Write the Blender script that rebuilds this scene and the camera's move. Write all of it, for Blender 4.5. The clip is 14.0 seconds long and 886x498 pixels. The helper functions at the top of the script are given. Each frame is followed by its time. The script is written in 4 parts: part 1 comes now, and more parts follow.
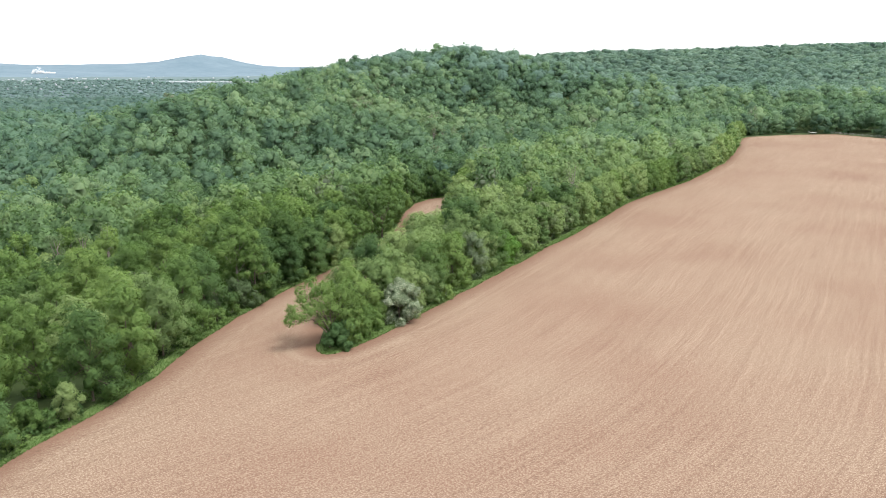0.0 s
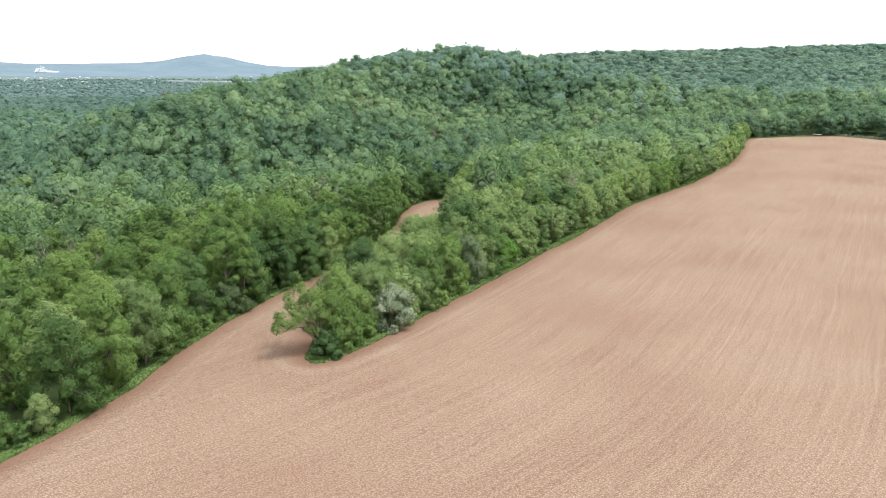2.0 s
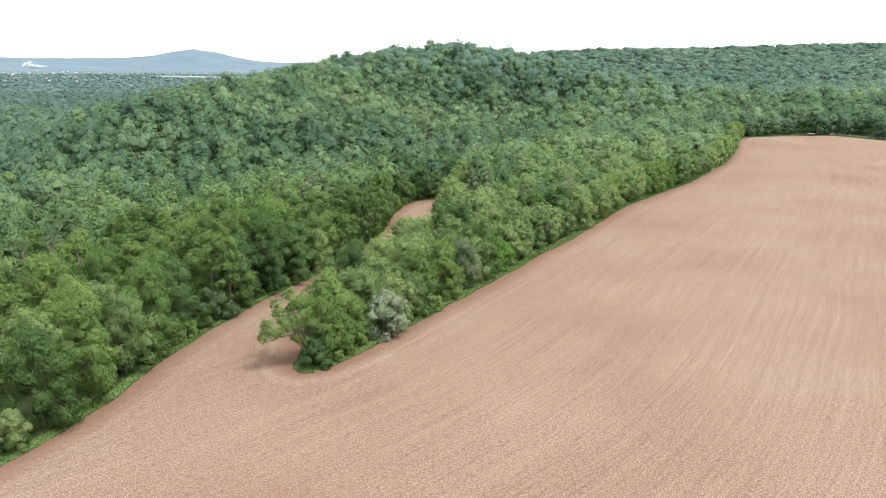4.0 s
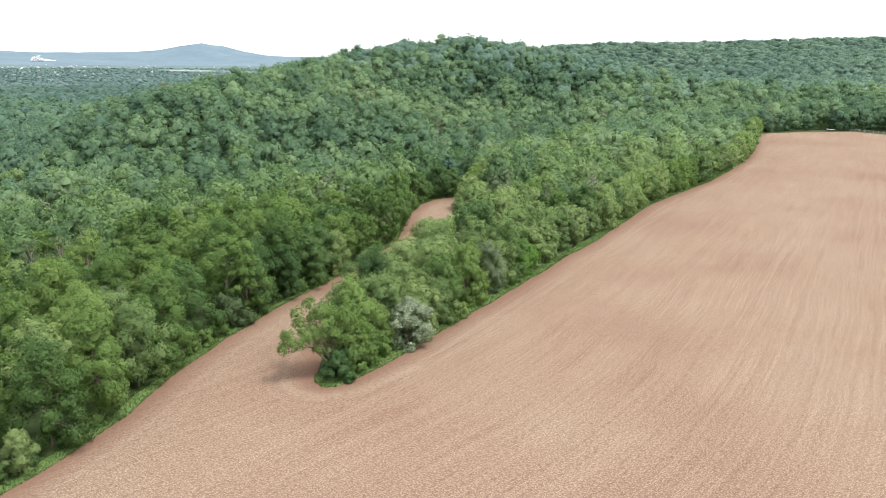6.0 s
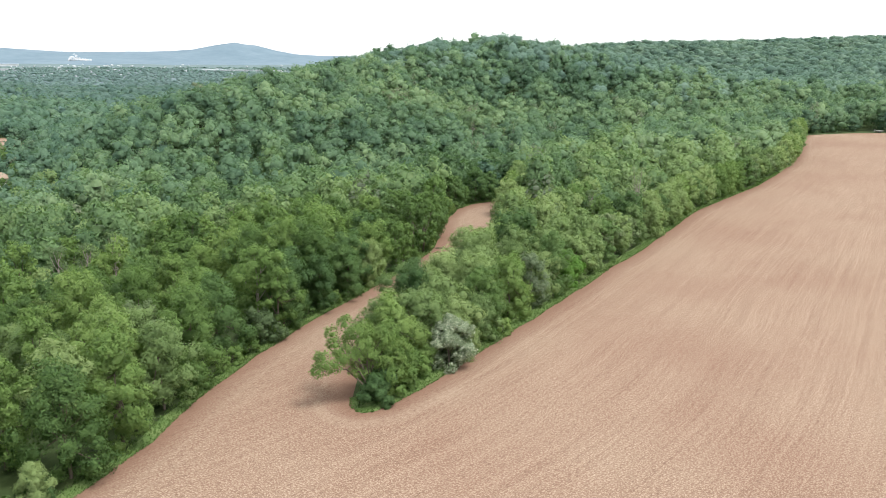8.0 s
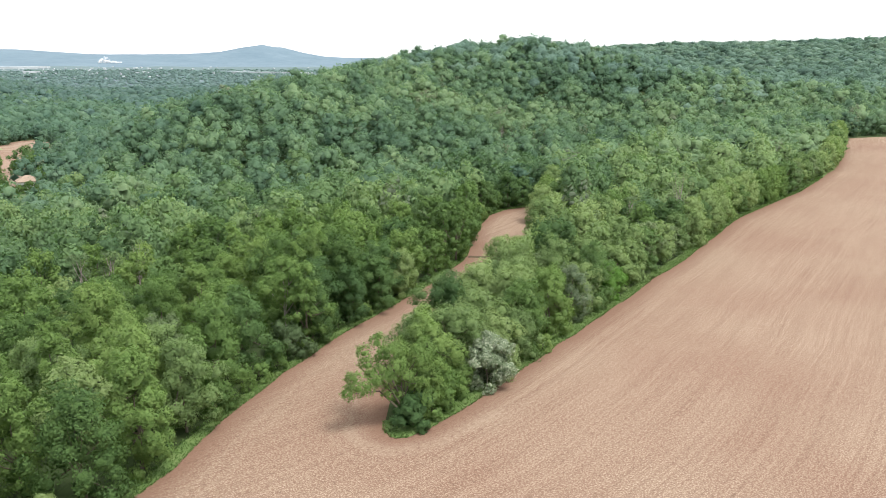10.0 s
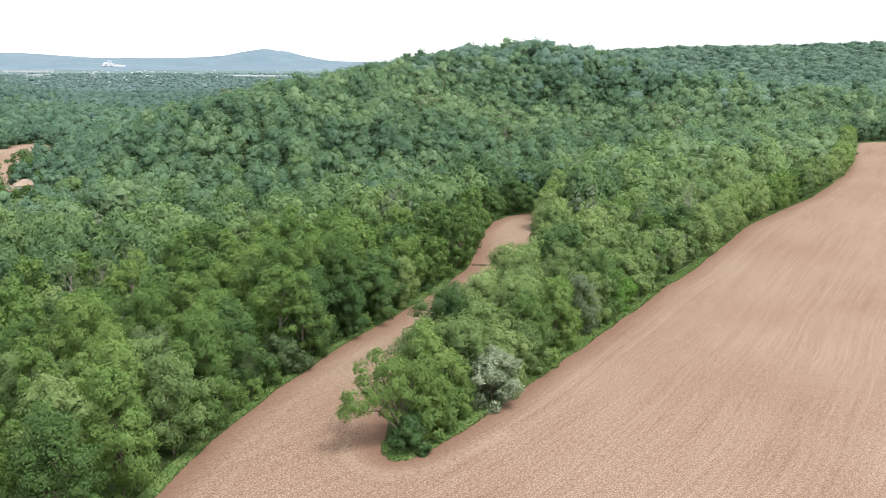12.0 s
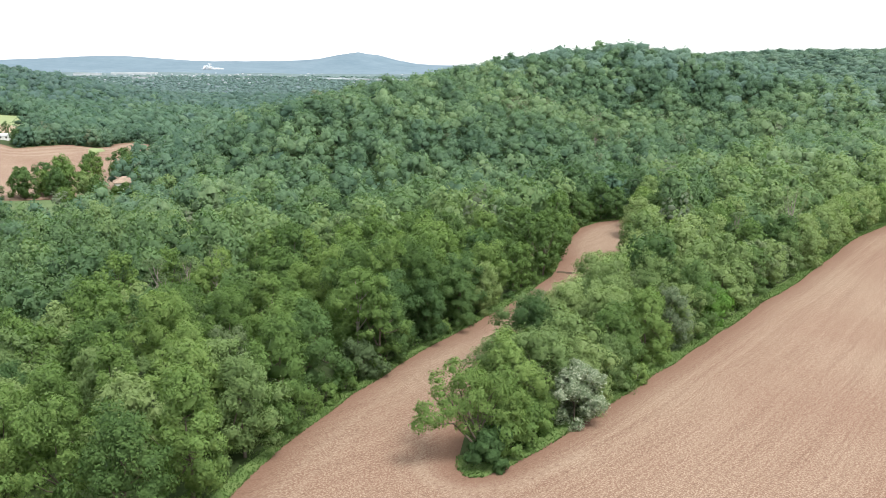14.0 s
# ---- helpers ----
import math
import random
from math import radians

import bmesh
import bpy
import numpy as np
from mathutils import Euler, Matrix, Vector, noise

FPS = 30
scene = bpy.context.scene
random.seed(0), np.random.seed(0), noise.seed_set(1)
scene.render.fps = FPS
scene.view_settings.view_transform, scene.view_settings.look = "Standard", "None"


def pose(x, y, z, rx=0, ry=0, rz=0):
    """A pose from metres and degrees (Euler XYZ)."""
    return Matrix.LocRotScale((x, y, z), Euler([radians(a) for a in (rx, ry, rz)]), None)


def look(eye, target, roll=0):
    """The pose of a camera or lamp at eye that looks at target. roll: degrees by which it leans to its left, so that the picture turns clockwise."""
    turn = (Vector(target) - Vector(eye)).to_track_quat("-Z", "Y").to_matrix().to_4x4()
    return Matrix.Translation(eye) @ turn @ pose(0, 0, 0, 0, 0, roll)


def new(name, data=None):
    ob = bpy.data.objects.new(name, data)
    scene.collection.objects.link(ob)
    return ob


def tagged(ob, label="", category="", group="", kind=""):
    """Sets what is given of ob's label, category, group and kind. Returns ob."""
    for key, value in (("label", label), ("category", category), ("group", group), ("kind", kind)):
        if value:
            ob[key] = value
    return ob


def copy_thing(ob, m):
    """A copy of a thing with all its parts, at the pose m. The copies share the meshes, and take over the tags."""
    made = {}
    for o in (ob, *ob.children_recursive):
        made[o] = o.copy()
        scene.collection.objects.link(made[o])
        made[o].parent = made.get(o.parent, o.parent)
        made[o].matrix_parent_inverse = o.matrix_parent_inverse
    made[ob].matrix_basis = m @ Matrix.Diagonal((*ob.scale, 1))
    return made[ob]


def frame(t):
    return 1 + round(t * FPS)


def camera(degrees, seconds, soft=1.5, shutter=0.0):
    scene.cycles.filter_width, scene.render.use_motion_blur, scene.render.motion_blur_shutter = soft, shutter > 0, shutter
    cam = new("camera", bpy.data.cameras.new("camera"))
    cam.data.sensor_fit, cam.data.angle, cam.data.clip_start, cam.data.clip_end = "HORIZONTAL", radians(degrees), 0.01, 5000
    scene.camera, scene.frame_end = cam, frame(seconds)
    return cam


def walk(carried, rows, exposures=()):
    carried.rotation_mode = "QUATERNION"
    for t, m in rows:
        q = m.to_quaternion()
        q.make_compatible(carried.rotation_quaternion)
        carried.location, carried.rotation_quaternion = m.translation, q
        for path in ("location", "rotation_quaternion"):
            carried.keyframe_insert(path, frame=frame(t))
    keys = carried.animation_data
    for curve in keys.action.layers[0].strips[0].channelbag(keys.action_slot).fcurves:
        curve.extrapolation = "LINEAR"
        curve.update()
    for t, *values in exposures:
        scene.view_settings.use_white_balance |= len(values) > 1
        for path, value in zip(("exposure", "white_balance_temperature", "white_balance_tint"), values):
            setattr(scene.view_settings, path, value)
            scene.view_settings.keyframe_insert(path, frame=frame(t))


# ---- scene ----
from mathutils import geometry

cam = camera(56.68, 14.0, soft=0.85)
# seconds, place, heading, pitch, roll
PATH = [
    (0.0, -0.00, 0.00, 42.00, -0.00, -13.05, -0.02),
    (0.5, 0.33, 1.19, 41.95, -0.76, -13.02, 0.08),
    (1.0, 0.59, 2.31, 41.86, -0.88, -13.00, 0.11),
    (1.5, 0.95, 3.47, 41.74, -0.81, -13.00, 0.15),
    (2.0, 1.23, 4.61, 41.64, 0.18, -13.02, 0.17),
    (2.5, 1.48, 5.75, 41.61, -0.32, -13.03, 0.36),
    (2.7, 1.50, 6.20, 41.64, -0.70, -13.05, 0.38),
    (5.0, -0.75, 12.46, 41.78, -0.23, -13.45, 0.56),
    (5.5, -1.52, 14.16, 41.83, -0.09, -13.57, 0.52),
    (6.0, -2.26, 15.84, 41.83, -0.00, -13.64, 0.49),
    (6.5, -2.86, 17.64, 41.87, -1.37, -13.68, 0.49),
    (7.0, -3.34, 19.55, 41.96, -2.02, -13.72, 0.47),
    (7.5, -3.74, 21.48, 42.03, 0.58, -13.77, 0.43),
    (8.0, -4.17, 23.41, 42.13, 2.13, -13.74, 0.37),
    (8.5, -4.67, 25.23, 42.04, 3.74, -13.71, 0.35),
    (11.0, -6.58, 32.59, 41.88, 3.97, -13.51, 0.23),
    (11.5, -6.57, 33.87, 41.67, 4.05, -13.42, 0.24),
    (12.0, -6.44, 35.14, 41.49, 4.13, -13.36, 0.30),
    (12.5, -6.34, 36.25, 41.31, 4.20, -13.29, 0.33),
    (13.0, -6.32, 37.39, 41.12, 8.98, -13.25, 0.33),
    (13.5, -6.40, 38.33, 40.96, 10.19, -13.19, 0.38),
    (14.0, -6.54, 39.19, 40.78, 10.23, -13.14, 0.38),
]
walk(cam, [(t, pose(x, y, z, 0, 0, yaw) @ pose(0, 0, 0, 90 + pitch) @ pose(0, 0, 0, 0, 0, roll)) for t, x, y, z, yaw, pitch, roll in PATH])

# ---- world and light ----
world = bpy.data.worlds.new("sky")
scene.world = world
world.use_nodes = True
wn = world.node_tree.nodes
wl = world.node_tree.links
wn.clear()
sky = wn.new("ShaderNodeTexSky")
sky.sky_type = "NISHITA"
sky.sun_disc = False
sky.sun_elevation = radians(58)
sky.sun_rotation = radians(125)
sky.air_density, sky.dust_density, sky.ozone_density = 1.0, 3.0, 1.0
cloud = wn.new("ShaderNodeMixRGB")          # overcast: the blue is mostly covered by white cloud
cloud.inputs[0].default_value = 0.86
cloud.inputs[2].default_value = (11.2, 11.45, 11.6, 1)
back = wn.new("ShaderNodeBackground")
back.inputs[1].default_value = 0.076
wout = wn.new("ShaderNodeOutputWorld")
wl.new(sky.outputs[0], cloud.inputs[1])
wl.new(cloud.outputs[0], back.inputs[0])
wl.new(back.outputs[0], wout.inputs[0])

sun = new("sun", bpy.data.lights.new("sun", "SUN"))
sun.data.energy = 2.5
sun.data.angle = radians(22)
sun.data.color = (1.0, 0.965, 0.92)
sun.matrix_world = look((60, -35, 130), (0, 0, 0))
scene.view_settings.exposure = 0.94


# ---- materials ----
def nodes_of(name):
    m = bpy.data.materials.new(name)
    m.use_nodes = True
    m.node_tree.nodes.clear()
    return m, m.node_tree.nodes, m.node_tree.links


def ramp(ns, stops):
    r = ns.new("ShaderNodeValToRGB")
    e = r.color_ramp.elements
    while len(e) < len(stops):
        e.new(0.5)
    for k, (p, c) in zip(e, stops):
        k.position, k.color = p, (*c, 1)
    return r


def noise_tex(ns, ls, coord, scale, detail=4.0, rough=0.55):
    n = ns.new("ShaderNodeTexNoise")
    n.inputs["Scale"].default_value = scale
    n.inputs["Detail"].default_value = detail
    n.inputs["Roughness"].default_value = rough
    ls.new(coord, n.inputs["Vector"])
    return n


def mix_rgb(ns, ls, fac, a, b, mode="MIX"):
    n = ns.new("ShaderNodeMixRGB")
    n.blend_type = mode
    for sock, v in zip(n.inputs, (fac, a, b)):
        if isinstance(v, (int, float)):
            sock.default_value = v
        elif isinstance(v, tuple):
            sock.default_value = (*v, 1)
        else:
            ls.new(v, sock)
    return n.outputs[0]


def math_node(ns, ls, op, a, b=0.0, clamp=False):
    n = ns.new("ShaderNodeMath")
    n.operation = op
    n.use_clamp = clamp
    for sock, v in zip(n.inputs, (a, b)):
        if isinstance(v, (int, float)):
            sock.default_value = v
        else:
            ls.new(v, sock)
    return n.outputs[0]


def foliage(name, dark, mid, light, per_tree="object", thin=0.34, relief=0.36, grain=1.7, fleck=0.16):
    """Leaves: tone by tree, by leaf and by patch of crown; some light passes through."""
    m, ns, ls = nodes_of(name)
    geo = ns.new("ShaderNodeNewGeometry")
    if per_tree == "object":
        tone = ns.new("ShaderNodeObjectInfo").outputs["Random"]
    else:
        at = ns.new("ShaderNodeAttribute")
        at.attribute_name = "tone"
        tone = at.outputs["Fac"]
    patch = noise_tex(ns, ls, geo.outputs["Position"], 0.35, 3.0)
    f = math_node(ns, ls, "MULTIPLY", geo.outputs["Random Per Island"], fleck)
    f = math_node(ns, ls, "ADD", f, math_node(ns, ls, "MULTIPLY", tone, 0.62))
    tuft = noise_tex(ns, ls, geo.outputs["Position"], grain, 2.0)
    f = math_node(ns, ls, "ADD", f, math_node(ns, ls, "MULTIPLY", math_node(ns, ls, "SUBTRACT", tuft.outputs[0], 0.5), relief))
    fine = noise_tex(ns, ls, geo.outputs["Position"], grain * 4.2, 2.0, 0.7)
    f = math_node(ns, ls, "ADD", f, math_node(ns, ls, "MULTIPLY", math_node(ns, ls, "SUBTRACT", fine.outputs[0], 0.5), relief * 1.1))
    f = math_node(ns, ls, "ADD", f, math_node(ns, ls, "MULTIPLY", math_node(ns, ls, "SUBTRACT", patch.outputs[0], 0.35), 0.5), True)
    col = ramp(ns, [(0.0, dark), (0.5, mid), (1.0, light)])
    ls.new(f, col.inputs[0])
    b = ns.new("ShaderNodeBsdfPrincipled")
    b.inputs["Roughness"].default_value = 0.62
    b.inputs["Specular IOR Level"].default_value = 0.25
    ls.new(col.outputs[0], b.inputs["Base Color"])
    bump = ns.new("ShaderNodeBump")
    bump.inputs["Strength"].default_value = 0.55
    bump.inputs["Distance"].default_value = 0.85 / grain
    ls.new(math_node(ns, ls, "ADD", tuft.outputs[0], math_node(ns, ls, "MULTIPLY", fine.outputs[0], 0.5)), bump.inputs["Height"])
    ls.new(bump.outputs[0], b.inputs["Normal"])
    tr = ns.new("ShaderNodeBsdfTranslucent")
    ls.new(mix_rgb(ns, ls, 1.0, col.outputs[0], (1.10, 1.20, 0.75), "MULTIPLY"), tr.inputs[0])
    mx = ns.new("ShaderNodeMixShader")
    mx.inputs[0].default_value = thin
    out = ns.new("ShaderNodeOutputMaterial")
    ls.new(b.outputs[0], mx.inputs[1])
    ls.new(tr.outputs[0], mx.inputs[2])
    ls.new(mx.outputs[0], out.inputs[0])
    return m


def rough_surface(name, stops, scale, bump=0.3, rough=0.9, fine=None, coord="Object"):
    m, ns, ls = nodes_of(name)
    tc = ns.new("ShaderNodeTexCoord").outputs[coord]
    big = noise_tex(ns, ls, tc, scale, 6.0)
    small = noise_tex(ns, ls, tc, fine or scale * 9, 4.0)
    col = ramp(ns, stops)
    f = math_node(ns, ls, "ADD", math_node(ns, ls, "MULTIPLY", big.outputs[0], 0.6), math_node(ns, ls, "MULTIPLY", small.outputs[0], 0.4))
    ls.new(f, col.inputs[0])
    b = ns.new("ShaderNodeBsdfPrincipled")
    b.inputs["Roughness"].default_value = rough
    b.inputs["Specular IOR Level"].default_value = 0.2
    ls.new(col.outputs[0], b.inputs["Base Color"])
    bp = ns.new("ShaderNodeBump")
    bp.inputs["Strength"].default_value = bump
    ls.new(small.outputs[0], bp.inputs["Height"])
    ls.new(bp.outputs[0], b.inputs["Normal"])
    out = ns.new("ShaderNodeOutputMaterial")
    ls.new(b.outputs[0], out.inputs[0])
    return m


ROW_TURN = radians(-28.5)     # the rows run along the hedge


def soil(name, red, tan, straw, tracks=(4.0, 5.9), wide=0.55, strong=0.17):
    """Harrowed soil with chopped straw: rows, swaths, clods and bare patches."""
    m, ns, ls = nodes_of(name)
    tc = ns.new("ShaderNodeTexCoord").outputs["Object"]
    warp = noise_tex(ns, ls, tc, 0.02, 2.0)
    mp = ns.new("ShaderNodeMapping")
    mp.inputs["Rotation"].default_value = (0, 0, -ROW_TURN)
    add = ns.new("ShaderNodeVectorMath")
    add.operation = "MULTIPLY_ADD"
    ls.new(warp.outputs["Color"], add.inputs[0])
    add.inputs[1].default_value = (4, 4, 0)
    ls.new(tc, add.inputs[2])
    ls.new(add.outputs[0], mp.inputs["Vector"])
    axes = ns.new("ShaderNodeSeparateXYZ")      # the rows bend away towards the field's near end
    ls.new(mp.outputs[0], axes.inputs[0])
    short_of = math_node(ns, ls, "MAXIMUM", math_node(ns, ls, "SUBTRACT", 128.0, axes.outputs["Y"]), 0.0)
    bent = ns.new("ShaderNodeCombineXYZ")
    ls.new(math_node(ns, ls, "ADD", axes.outputs["X"], math_node(ns, ls, "MULTIPLY", math_node(ns, ls, "MULTIPLY", short_of, short_of), 0.0025)), bent.inputs["X"])
    ls.new(axes.outputs["Y"], bent.inputs["Y"])
    rows = ns.new("ShaderNodeMapping")          # stretched along the rows
    rows.inputs["Scale"].default_value = (1.0, 0.022, 1.0)
    ls.new(bent.outputs[0], rows.inputs["Vector"])
    streak = noise_tex(ns, ls, rows.outputs[0], 1.3, 4.0, 0.65)
    swath = noise_tex(ns, ls, rows.outputs[0], 0.16, 3.0)
    patch = noise_tex(ns, ls, tc, 0.028, 4.0, 0.5)
    fleck = noise_tex(ns, ls, bent.outputs[0], 4.9, 3.0, 0.85)
    short = ns.new("ShaderNodeMapping")
    short.inputs["Scale"].default_value = (1.0, 0.55, 1.0)
    ls.new(bent.outputs[0], short.inputs["Vector"])
    clod = noise_tex(ns, ls, short.outputs[0], 2.6, 4.0, 0.75)
    edge = ns.new("ShaderNodeAttribute")
    edge.attribute_name = "inside"
    base = mix_rgb(ns, ls, ramp_fac(ns, ls, patch.outputs[0], 0.36, 0.66), red, tan)
    base = mix_rgb(ns, ls, math_node(ns, ls, "MULTIPLY", ramp_fac(ns, ls, swath.outputs[0], 0.42, 0.72), 0.28), base, tan)
    s = math_node(ns, ls, "ADD", math_node(ns, ls, "MULTIPLY", fleck.outputs[0], 0.80), math_node(ns, ls, "MULTIPLY", clod.outputs[0], 0.14))
    s = math_node(ns, ls, "ADD", s, math_node(ns, ls, "MULTIPLY", streak.outputs[0], 0.095))
    drill = ns.new("ShaderNodeTexWave")
    drill.inputs["Scale"].default_value = 0.41
    drill.inputs["Distortion"].default_value = 1.2
    drill.inputs["Detail"].default_value = 2.0
    drill.inputs["Detail Scale"].default_value = 0.6
    ls.new(bent.outputs[0], drill.inputs["Vector"])
    s = math_node(ns, ls, "ADD", s, math_node(ns, ls, "MULTIPLY", math_node(ns, ls, "SUBTRACT", drill.outputs["Fac"], 0.5), 0.012))
    s = ramp_fac(ns, ls, s, 0.518, 0.570)
    s = math_node(ns, ls, "MULTIPLY", s, math_node(ns, ls, "ADD", math_node(ns, ls, "MULTIPLY", ramp_fac(ns, ls, patch.outputs[0], 0.34, 0.58), 0.32), 0.66))
    head = ramp_fac(ns, ls, math_node(ns, ls, "ADD", edge.outputs["Fac"], math_node(ns, ls, "MULTIPLY", swath.outputs[0], 3.0)), 2.3, 5.6)
    s = math_node(ns, ls, "MULTIPLY", s, math_node(ns, ls, "ADD", math_node(ns, ls, "MULTIPLY", head, 0.85), 0.15))
    base = mix_rgb(ns, ls, head, red, base)
    col = mix_rgb(ns, ls, math_node(ns, ls, "MULTIPLY", s, 0.82), base, straw)
    # low spots between clods darkened: darker soil plus painted-in small shadows
    dk = ramp_fac(ns, ls, math_node(ns, ls, "ADD", math_node(ns, ls, "MULTIPLY", clod.outputs[0], 0.75), math_node(ns, ls, "MULTIPLY", streak.outputs[0], 0.25)), 0.46, 0.36)
    col = mix_rgb(ns, ls, math_node(ns, ls, "MULTIPLY", dk, 0.42), col, tuple(v * 0.55 for v in red))
    for gap in tracks:      # wheel tracks along the edge
        off = math_node(ns, ls, "ABSOLUTE", math_node(ns, ls, "SUBTRACT", math_node(ns, ls, "ADD", edge.outputs["Fac"], math_node(ns, ls, "MULTIPLY", warp.outputs[0], 1.2)), gap + 0.6))
        rut = math_node(ns, ls, "MULTIPLY", ramp_fac(ns, ls, off, wide, wide * 0.3), ramp_fac(ns, ls, clod.outputs[0], 0.3, 0.6))
        col = mix_rgb(ns, ls, math_node(ns, ls, "MULTIPLY", rut, strong), col, tuple(v * 0.85 for v in straw))
    scrape = ns.new("ShaderNodeAttribute")
    scrape.attribute_name = "worn"
    wk = math_node(ns, ls, "MULTIPLY", scrape.outputs["Fac"], ramp_fac(ns, ls, clod.outputs[0], 0.30, 0.62))
    col = mix_rgb(ns, ls, math_node(ns, ls, "MULTIPLY", wk, 0.5), col, tuple(v * 0.86 for v in straw))
    b = ns.new("ShaderNodeBsdfPrincipled")
    b.inputs["Roughness"].default_value = 0.95
    b.inputs["Specular IOR Level"].default_value = 0.1
    ls.new(col, b.inputs["Base Color"])
    bp = ns.new("ShaderNodeBump")
    bp.inputs["Strength"].default_value = 0.6
    bp.inputs["Distance"].default_value = 0.15
    ls.new(clod.outputs[0], bp.inputs["Height"])
    ls.new(bp.outputs[0], b.inputs["Normal"])
    out = ns.new("ShaderNodeOutputMaterial")
    ls.new(b.outputs[0], out.inputs[0])
    return m


def ramp_fac(ns, ls, value, lo, hi):
    n = ns.new("ShaderNodeMapRange")
    n.inputs["From Min"].default_value, n.inputs["From Max"].default_value = lo, hi
    ls.new(value, n.inputs["Value"])
    return n.outputs[0]


M_SOIL = soil("harrowed_soil", (0.172, 0.103, 0.073), (0.192, 0.130, 0.093), (0.360, 0.284, 0.214))
M_LOW_SOIL = soil("contour_ploughed_soil", (0.180, 0.112, 0.082), (0.206, 0.142, 0.104), (0.36, 0.290, 0.222), (6.0, 13.5, 21.0), 2.6, 0.55)
M_GROUND = rough_surface("woodland_floor", [(0.3, (0.024, 0.036, 0.013)), (0.5, (0.036, 0.058, 0.018)), (0.7, (0.058, 0.082, 0.028))], 0.15, 0.5)
M_VERGE = rough_surface("verge_turf", [(0.3, (0.068, 0.116, 0.035)), (0.5, (0.105, 0.168, 0.051)), (0.72, (0.165, 0.200, 0.082))], 0.5, 0.6)
M_BARK = rough_surface("bark", [(0.3, (0.07, 0.055, 0.04)), (0.55, (0.14, 0.115, 0.09)), (0.8, (0.24, 0.21, 0.18))], 3.0, 0.6)
M_PALE_BARK = rough_surface("pale_bark", [(0.3, (0.20, 0.17, 0.15)), (0.55, (0.33, 0.29, 0.26)), (0.8, (0.48, 0.44, 0.40))], 3.0, 0.6)
LEAF = {
    "green": foliage("leaves_green", (0.056, 0.114, 0.034), (0.132, 0.220, 0.060), (0.222, 0.316, 0.096)),
    "dark": foliage("leaves_dark_green", (0.046, 0.100, 0.034), (0.096, 0.174, 0.056), (0.160, 0.242, 0.080)),
    "bright": foliage("leaves_bright_green", (0.104, 0.174, 0.062), (0.196, 0.282, 0.106), (0.288, 0.368, 0.156)),
    "olive": foliage("leaves_silver_olive", (0.090, 0.145, 0.072), (0.225, 0.288, 0.180), (0.58, 0.62, 0.51), fleck=0.6),
    "vivid": foliage("leaves_vivid_green", (0.070, 0.165, 0.030), (0.125, 0.255, 0.048), (0.190, 0.330, 0.075)),
    "sage": foliage("leaves_sage", (0.075, 0.122, 0.060), (0.140, 0.196, 0.108), (0.30, 0.345, 0.25), fleck=0.42),
    "mauve": foliage("leaves_dusky", (0.080, 0.128, 0.056), (0.140, 0.202, 0.092), (0.214, 0.270, 0.142)),
    # wood to plain: haze put into the greens, bluer and paler farther off
    "wood": foliage("leaves_of_the_wood", (0.054, 0.114, 0.052), (0.136, 0.224, 0.096), (0.238, 0.330, 0.138), "tone", 0.34, 0.34),
    "mid": foliage("leaves_slope_hazed", (0.058, 0.122, 0.076), (0.134, 0.226, 0.122), (0.232, 0.328, 0.164), "tone", 0.36, 0.36, 1.1),
    "far": foliage("leaves_hill_hazed", (0.082, 0.154, 0.124), (0.138, 0.228, 0.172), (0.198, 0.290, 0.202), "tone", 0.36, 0.32, 0.9),
    "hollow": foliage("leaves_hollow_hazed", (0.060, 0.126, 0.086), (0.108, 0.196, 0.128), (0.170, 0.262, 0.160), "tone", 0.36, 0.34, 0.9),
    "vale": foliage("leaves_vale_hazed", (0.098, 0.178, 0.162), (0.136, 0.226, 0.200), (0.176, 0.270, 0.228), "tone", 0.5, 0.25, 0.6),
    "plain": foliage("leaves_plain_hazed", (0.180, 0.272, 0.282), (0.210, 0.308, 0.314), (0.244, 0.344, 0.344), "tone", 0.5, 0.2, 0.3),
    "bare": foliage("leaves_thin_grey", (0.10, 0.138, 0.088), (0.150, 0.190, 0.122), (0.21, 0.245, 0.160), "tone"),
}
# valley floor: haze painted in as a blue-grey cast
M_VALLEY = rough_surface("valley_hazed", [(0.34, (0.086, 0.130, 0.134)), (0.5, (0.108, 0.156, 0.160)), (0.66, (0.134, 0.184, 0.186))], 0.012, 0.0, 0.95, 0.06)
# far hills: their pale blue is aerial haze put into the base colour
M_FAR = rough_surface("hazed_hills", [(0.34, (0.104, 0.156, 0.196)), (0.5, (0.122, 0.176, 0.216)), (0.66, (0.142, 0.198, 0.238))], 0.006, 0.0, 0.95, 0.03)
M_PASTURE = rough_surface("pasture", [(0.3, (0.17, 0.22, 0.095)), (0.5, (0.215, 0.26, 0.125)), (0.72, (0.26, 0.28, 0.155))], 0.03, 0.2)
M_LAWN = rough_surface("rough_lawn", [(0.3, (0.065, 0.105, 0.045)), (0.5, (0.095, 0.140, 0.060)), (0.72, (0.13, 0.17, 0.08))], 0.12, 0.4)
M_STUBBLE = rough_surface("stubble", [(0.3, (0.24, 0.19, 0.125)), (0.5, (0.30, 0.24, 0.165)), (0.72, (0.35, 0.29, 0.20))], 0.05, 0.2)
M_GRASS = foliage("grass_blades", (0.062, 0.116, 0.032), (0.098, 0.168, 0.047), (0.15, 0.212, 0.070), "tone")

